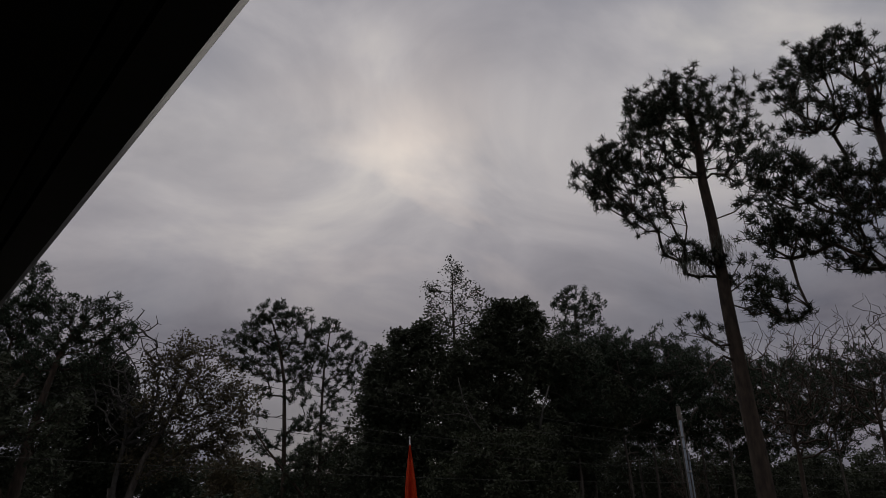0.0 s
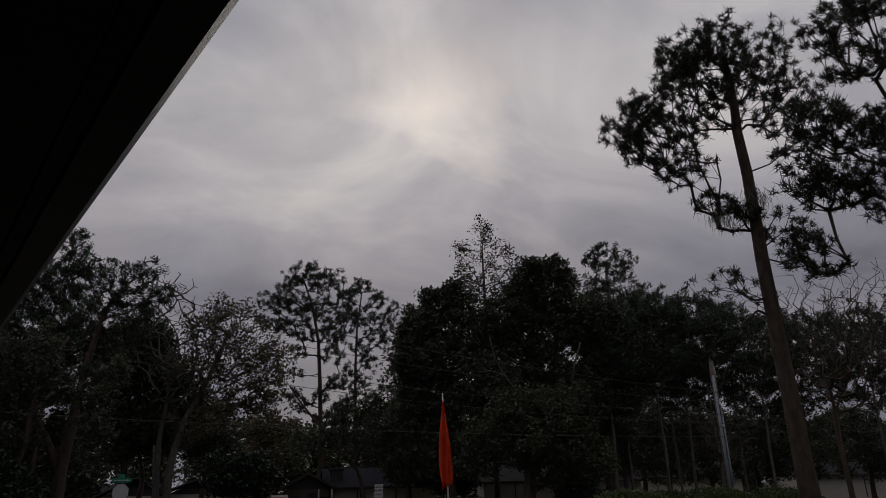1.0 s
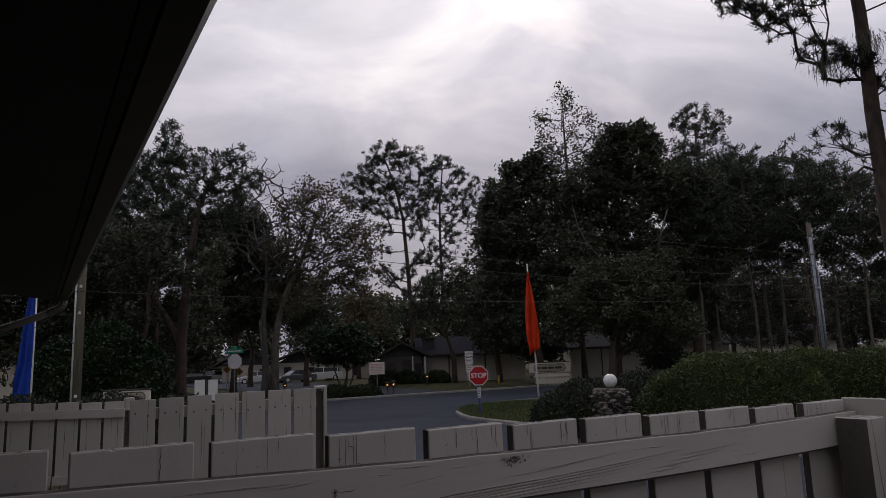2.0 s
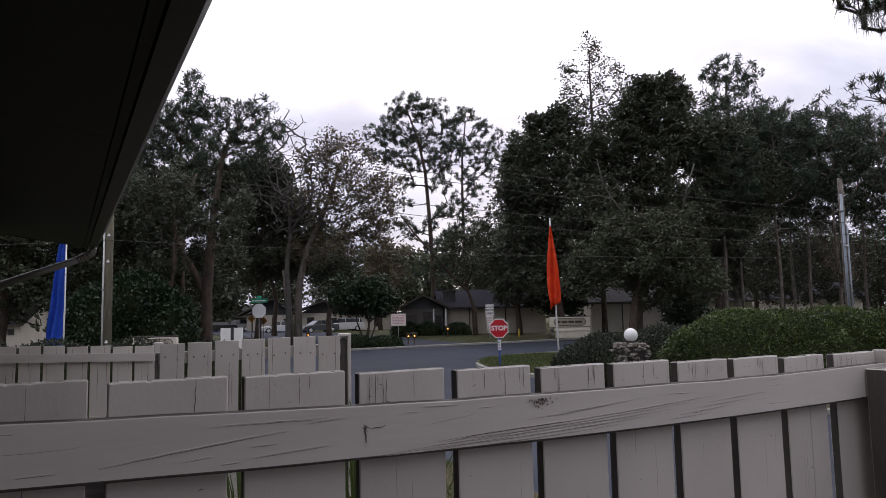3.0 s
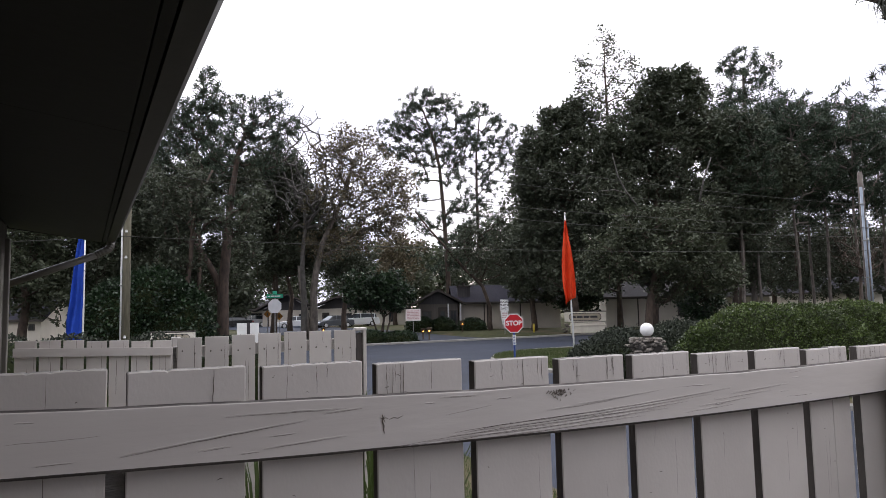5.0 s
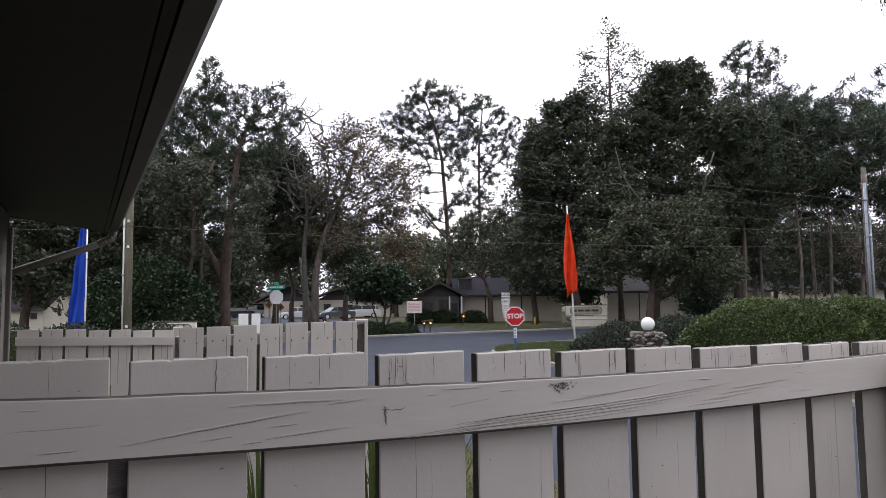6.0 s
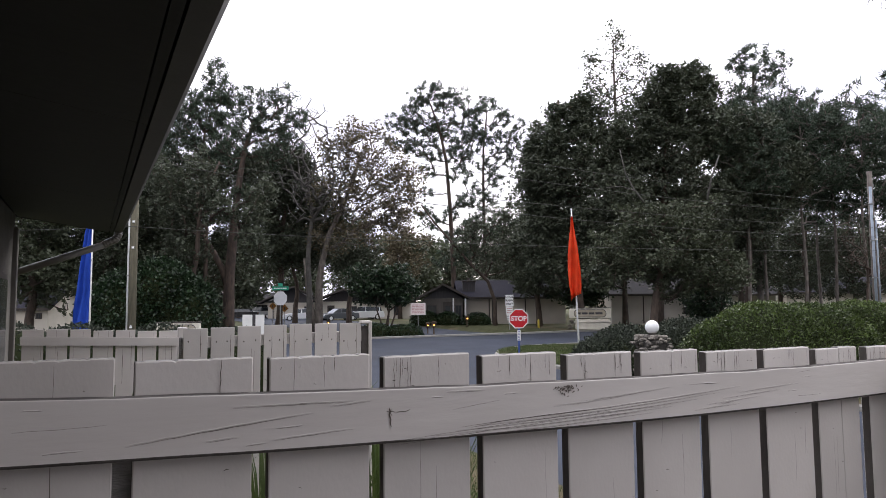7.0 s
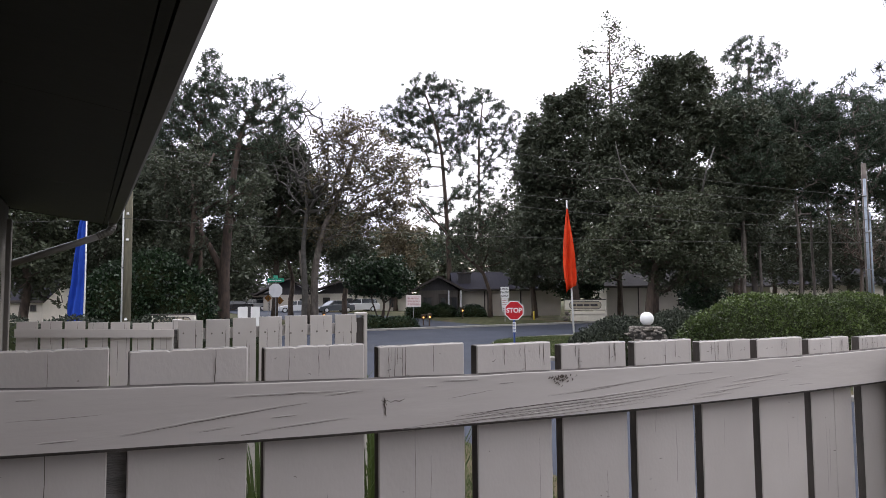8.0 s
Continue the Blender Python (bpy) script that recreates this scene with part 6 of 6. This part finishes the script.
# ---- low lights and markers across the street ----
def path_light(x, y, s=1.0, twin=False):
    zb = wood_z(x, y)
    t = thing("bollard_light", "squat brown bollard light with a lit amber lens", "light", at(x, y, zb), group="bollard lights")
    part("post", Geo().box((0, 0, 0.3 * s), (0.1 * s, 0.1 * s, 0.65 * s), 0.01), LAMPBROWN, t)
    b = part("housing", Geo().box((0, 0, 0.72 * s), (0.34 * s, 0.3 * s, 0.32 * s), 0.03), LAMPBROWN, t)
    part("hood", Geo().prism([(-0.22 * s, 0.88 * s), (0.22 * s, 0.88 * s), (0.12 * s, 0.97 * s), (-0.12 * s, 0.97 * s)], -0.2 * s, 0.2 * s, "y"), LAMPBROWN, t)
    part("lens", Geo().lathe([(0.0, 0.02), (0.042 * s, 0.015), (0.055 * s, 0)], 12), AMBERLIT, b, "lit amber lens").matrix_basis = pose(0.02, -0.152 * s, 0.72 * s, 90, 0, 0)
    return t


path_light(-0.98, 48, 1.0)
path_light(-1.45, 49.2, 0.9)
path_light(1.62, 57, 1.0)
path_light(-9.5, 54, 0.85)
m = thing("marker_post", "short yellow marker post on the lawn", "marker", at(7.37, 55, wood_z(7.37, 55)))
part("post", Geo().tube([(0, 0, -0.1), (0, 0, 0.62)], [0.09, 0.085], 10), YELLOW, m, smooth=True)
part("cap", Geo().lathe([(0.09, 0), (0.06, 0.05), (0, 0.06)], 10, (0, 0, 0.62)), YELLOW, m)


# ---- houses across the streets ----
def gable_house(label, x, y, zb, w, d, hw, rise, turn, wall, roof, features=(), over=0.6, chimney=None, along=True, group="houses across the street"):
    """features: (kind, x, width, z0, z1) on the front wall."""
    t = thing("house", label, "house", at(x, y, zb, turn), group)
    part("wall", Geo().box((0, d / 2, hw / 2 - 0.2), (w, d, hw + 0.4), 0.02), wall, t)
    if along:      # ridge runs along the front
        prof = [(-over, hw - 0.12), (-over, hw + 0.02), (d / 2, hw + rise), (d + over, hw + 0.02), (d + over, hw - 0.12), (d / 2, hw + rise - 0.16)]
        r = part("roof", Geo().prism(prof, -w / 2 - over, w / 2 + over, "x"), roof, t)
        part("gable", Geo().prism([(0, hw), (d, hw), (d / 2, hw + rise - 0.18)], -w / 2, w / 2, "x"), wall, t)
        part("fascia", Geo().box((0, -over - 0.02, hw - 0.05), (w + 2 * over, 0.04, 0.2), 0.005), TRIM, t)
    else:          # gable end faces the front
        prof = [(-w / 2 - over, hw - 0.12), (-w / 2 - over, hw + 0.02), (0, hw + rise), (w / 2 + over, hw + 0.02), (w / 2 + over, hw - 0.12), (0, hw + rise - 0.16)]
        r = part("roof", Geo().prism(prof, -over, d + over, "y"), roof, t)
        part("gable", Geo().prism([(-w / 2, hw), (w / 2, hw), (0, hw + rise - 0.18)], 0.02, d, "y"), TRIMGREY, t)
        part("fascia", Geo().prism([(-w / 2 - over, hw - 0.16), (0, hw + rise - 0.2), (w / 2 + over, hw - 0.16), (w / 2 + over, hw + 0.05), (0, hw + rise + 0.02), (-w / 2 - over, hw + 0.05)], -over - 0.04, -over, "y"), TRIM, t)
    if chimney:
        c = part("chimney", Geo().box((chimney[0], chimney[1], hw + chimney[2] / 2), (chimney[3], 1.1, chimney[2]), 0.02), TRIMGREY, t)
        part("chimney_cap", Geo().box((chimney[0], chimney[1], hw + chimney[2] + 0.06), (chimney[3] + 0.16, 1.26, 0.12), 0.02), TRIM, c)
        part("flue", Geo().tube([(chimney[0], chimney[1], hw + chimney[2]), (chimney[0], chimney[1], hw + chimney[2] + 0.4)], 0.14, 10), TRIM, c)
    for kind, fx, fw, z0, z1 in features:
        c = ((z0 + z1) / 2, z1 - z0)
        if kind == "window":
            f = part("window", Geo().box((fx, -0.02, c[0]), (fw + 0.16, 0.08, c[1] + 0.16), 0.01), TRIM, t)
            part("pane", Geo().box((fx - fw / 4, -0.05, c[0]), (fw / 2 - 0.03, 0.04, c[1]), 0.004), GLASSDARK, f)
            part("pane", Geo().box((fx + fw / 4, -0.05, c[0]), (fw / 2 - 0.03, 0.04, c[1]), 0.004), GLASSDARK, f)
        elif kind == "garage":
            f = part("garage_door", Geo().box((fx, -0.02, c[0]), (fw, 0.08, c[1]), 0.01), STUCCO_FAR, t, "plain panelled garage door")
            for k in range(4):
                part("panel", Geo().box((fx, -0.065, z0 + (k + 0.5) * c[1] / 4), (fw - 0.1, 0.02, c[1] / 4 - 0.04), 0.006), STUCCO_FAR, f)
            for s in (-1, 1):
                part("jamb", Geo().box((fx + s * (fw / 2 + 0.05), -0.03, c[0]), (0.1, 0.1, c[1] + 0.1), 0.01), TRIM, t)
        elif kind == "door":
            f = part("door", Geo().box((fx, -0.03, c[0]), (fw, 0.08, c[1]), 0.01), TRIM, t)
            part("pane", Geo().box((fx, -0.075, c[0] + 0.3), (fw * 0.5, 0.02, c[1] * 0.35), 0.004), GLASSDARK, f)
        elif kind == "post":
            part("porch_post", Geo().box((fx, -over + 0.1, hw / 2), (fw, fw, hw), 0.01), WHITE, t)
        elif kind == "batten":
            part("batten", Geo().box((fx, -0.015, c[0]), (fw, 0.05, c[1]), 0.006), TRIM, t)
    return t


gz = wood_z(5, 63)
gable_house("long beige stucco house with a hipped violet-grey roof", 6.3, 63.5, gz + 0.05, 9.6, 9, 2.42, 1.75, 2, STUCCO_FAR, SHINGLE,
            [("batten", -2.4, 0.1, 0, 2.3), ("batten", -2.1, 0.1, 0, 2.3), ("batten", 1.0, 0.12, 0, 2.3)], chimney=(-4.2, 1.6, 1.5, 1.2))
gable_house("beige stucco porch wing with a low gabled grey roof", -0.4, 61.6, gz + 0.05, 3.6, 9, 2.35, 1.35, 2, STUCCO_SHADE, SHINGLE,
            [("post", 0.9, 0.12, 0, 2.3), ("post", 2.0, 0.12, 0, 2.3), ("window", 1.4, 0.5, 0.7, 1.7), ("door", 0.4, 0.8, 0, 2.05), ("window", -1.0, 0.7, 0.8, 1.7)], over=0.7, along=False)
gz = wood_z(19, 60)
gable_house("pale stucco house behind tree trunks", 18.9, 60.5, gz + 0.1, 8.4, 8, 2.6, 1.5, -4, STUCCO_PALE, SHINGLE2, [("window", 2.6, 0.9, 0.9, 2.0), ("batten", -1.4, 0.1, 0, 2.5)])
gz = wood_z(45, 80)
gable_house("pale stucco house with a blue-grey roof beyond the pines", 46.0, 80, gz + 0.3, 11, 9, 2.6, 1.9, -12, STUCCO_PALE, SHINGLE, [("batten", 0, 0.12, 0, 2.5), ("batten", 3.2, 0.12, 0, 2.5)])
gable_house("pale stucco house seen between pine trunks", 33.0, 78, gz + 0.2, 9, 9, 2.5, 1.6, -8, STUCCO_PALE, SHINGLE2, [("door", 1.5, 0.9, 0, 2.05), ("window", -2, 1.0, 0.9, 1.9)])
gable_house("pale stucco house seen between pine trunks", 64.0, 76, gz + 0.2, 12, 9, 2.5, 1.6, -20, STUCCO_PALE, SHINGLE2, [("batten", 1.5, 0.12, 0, 2.5)])
gz = wood_z(-29.5, 50)
gable_house("small white garage with a dark violet-grey roof", -32.0, 50, gz - 0.35, 4.6, 6, 2.15, 1.7, 4, STUCCO_PALE, SHINGLE, [("garage", -0.4, 2.5, 0, 1.95), ("window", 1.65, 0.3, 1.45, 1.75)], over=0.3)
gz = wood_z(-11, 86)
gable_house("white-walled house with a steep dark gabled roof behind parked cars", -13.2, 86, gz - 0.3, 6.0, 9, 2.5, 1.6, 8, STUCCO_PALE, SHINGLE2, [("door", -1.6, 0.9, 0, 2.0), ("window", 1.2, 0.8, 0.8, 1.8)], chimney=(1.2, 3.4, 2.2, 1.0), along=False, over=1.3)
gable_house("dark-roofed house with a shaded carport down the street", -20.6, 90, gz - 0.3, 6.4, 9, 2.4, 2.2, 12, STUCCO_FAR, SHINGLE2, [("garage", -1.2, 2.4, 0, 2.0), ("window", 1.9, 0.7, 0.8, 1.8)], along=False, over=1.3)
gable_house("low white house half hidden by a dark-leaved tree", -7.0, 84, gz - 0.3, 5.0, 8, 2.4, 1.3, 6, STUCCO_PALE, SHINGLE2, [("window", 0.8, 0.8, 0.8, 1.8)])
gable_house("low beige house with a brown roof down the street", -26.5, 104, gz - 0.2, 10, 9, 2.5, 1.4, 10, STUCCO_PALE, SHINGLE2, [("window", -2, 1.5, 0.8, 1.9), ("window", 2, 1.2, 0.8, 1.9), ("door", 0, 0.9, 0, 2.0)])
gable_house("low beige house with a brown roof down the street", -36.5, 96, gz - 0.2, 9, 9, 2.5, 1.4, 14, STUCCO_FAR, SHINGLE2, [("garage", 0, 2.6, 0, 2.0)], chimney=(1, 2, 1.6, 1.3))


# ---- parked cars ----
def parked_car(label, x, y, turn, paint, length=4.6, height=1.45, suv=False):
    """Nose towards +x; built from lofted side sections."""
    zb = wood_z(x, y)
    t = thing("car", label, "car", at(x, y, zb, turn), group="parked cars")
    L, W, H = length / 2, 0.9, height
    belt = 0.92 if not suv else 1.02
    outline = [(-L, 0.42), (-L + 0.03, 0.78), (-L + 0.15, belt), (-0.35 * L, belt + 0.03), (0.38 * L, belt), (0.72 * L, belt - 0.1), (L - 0.12, 0.70), (L, 0.5), (L - 0.03, 0.28), (-L + 0.06, 0.26)]
    g = Geo()
    n = len(outline)
    for yy, k, dz in ((-W, 0.97, -0.02), (-W * 0.97, 1.0, 0), (W * 0.97, 1.0, 0), (W, 0.97, -0.02)):
        g.v += [(px * k, yy, pz + (dz if pz > 0.6 else 0)) for px, pz in outline]
    for r in range(3):
        for i in range(n):
            j = (i + 1) % n
            g.f.append((r * n + i, r * n + j, (r + 1) * n + j, (r + 1) * n + i))
    g.f += [tuple(range(n - 1, -1, -1)), tuple(range(3 * n, 4 * n))]
    body = part("body", g, paint, t)
    back = -0.86 * L if suv else -0.72 * L
    cab = [(back, belt), (back + (0.12 if suv else 0.5) * 1.0, H - 0.06), (-0.1 * L, H), (0.18 * L, H - 0.05), (0.5 * L, belt - 0.02)]
    g = Geo()
    for yy, k in ((-W * 0.92, 0.0), (W * 0.92, 0.0)):
        g.v += [(px, yy * (1 if pz < belt + 0.05 else 0.78), pz) for px, pz in cab]
    m = len(cab)
    g.f = [tuple(range(m - 1, -1, -1)), tuple(range(m, 2 * m))] + [(i, (i + 1) % m, m + (i + 1) % m, m + i) for i in range(m)]
    part("glasshouse", g, GLASSDARK, t, "dark windows")
    rf = [(back + (0.14 if suv else 0.52), H - 0.05), (-0.1 * L, H + 0.012), (0.18 * L, H - 0.035), (0.17 * L, H - 0.075), (-0.1 * L, H - 0.03), (back + (0.16 if suv else 0.54), H - 0.09)]
    part("roof", Geo().prism(rf, -W * 0.74, W * 0.74, "y"), paint, t)
    for s in (-1, 1):
        for px in (back + 0.3, 0.02 * L):
            part("pillar", Geo().tube([(px, s * W * 0.90, belt), (px - 0.04, s * W * 0.735, H - 0.04)], 0.04, 6), paint, t)
        for px in (-0.6 * L, 0.62 * L):
            wl = part("wheel", Geo().lathe([(0.0, -0.1), (0.30, -0.1), (0.325, -0.06), (0.325, 0.06), (0.30, 0.1), (0.0, 0.1)], 20), TYRE, t)
            wl.matrix_basis = pose(px, s * 0.83, 0.325, 90, 0, 0)
            part("rim", Geo().lathe([(0.0, 0.112 * -s), (0.12, 0.115 * -s), (0.21, 0.104 * -s)], 12), SIGNBACK, wl)
        part("headlight", Geo().box((L - 0.16, s * 0.66, 0.66), (0.22, 0.34, 0.12), 0.03), WHITE, t)
        part("tail_light", Geo().box((-L + 0.06, s * 0.68, 0.76), (0.12, 0.3, 0.16), 0.03), REDLENS, t)
    part("bumper", Geo().box((L - 0.02, 0, 0.38), (0.1, 1.5, 0.14), 0.03), TRIM, t)
    return t


parked_car("white sedan parked beside a tree trunk", -17.4, 80.5, 197, CARWHITE, 4.6, 1.42)
parked_car("dark grey hatchback parked on the verge", -12.7, 79, 215, CARGREY, 4.5, 1.42)
parked_car("white crossover parked behind the grey car", -10.0, 81, 205, CARWHITE, 4.6, 1.55, True)
parked_car("black pickup-like car parked by a far house", -28.4, 92, 190, CARBLACK, 5.2, 1.4)
parked_car("silver van parked by a far house", -26.4, 94, 190, CARSILVER, 4.6, 1.6, True)


# ---- grass on the verges that show between the boards ----
def grass(label, x0, x1, y0, y1, n, h, seed):
    rng = np.random.default_rng(seed)
    p = np.stack([rng.uniform(x0, x1, n), rng.uniform(y0, y1, n)], 1)
    z = np.array([land(a, b) for a, b in p])
    p, z = p[z > ROAD_Z], z[z > ROAD_Z]
    n = len(p)
    c = np.column_stack([p, z])
    d = rng.normal(size=(n, 3)) * (0.5, 0.5, 0.1) + (0, 0, 1)
    s = rng.normal(size=(n, 3)) * (1, 1, 0)
    s /= np.linalg.norm(s, axis=1, keepdims=True)
    l = h * rng.uniform(0.5, 1.3, (n, 1))
    v = np.stack([c + s * h * 0.09, c - s * h * 0.09, c + d * l], 1).reshape(-1, 3)
    ob = new("grass", fast_mesh("grass", v, np.arange(3 * n).reshape(-1, 3), GRASS))
    ob.matrix_world = GRID
    return tagged(ob, label, "grass", kind="stuff")


grass("short green grass behind the board fence", -0.5, 4.9, 1.3, 12, 50000, 0.07, 1)
grass("short grass on the street corner round the stop sign", 14.2, 21, 14, 28, 46000, 0.07, 2)
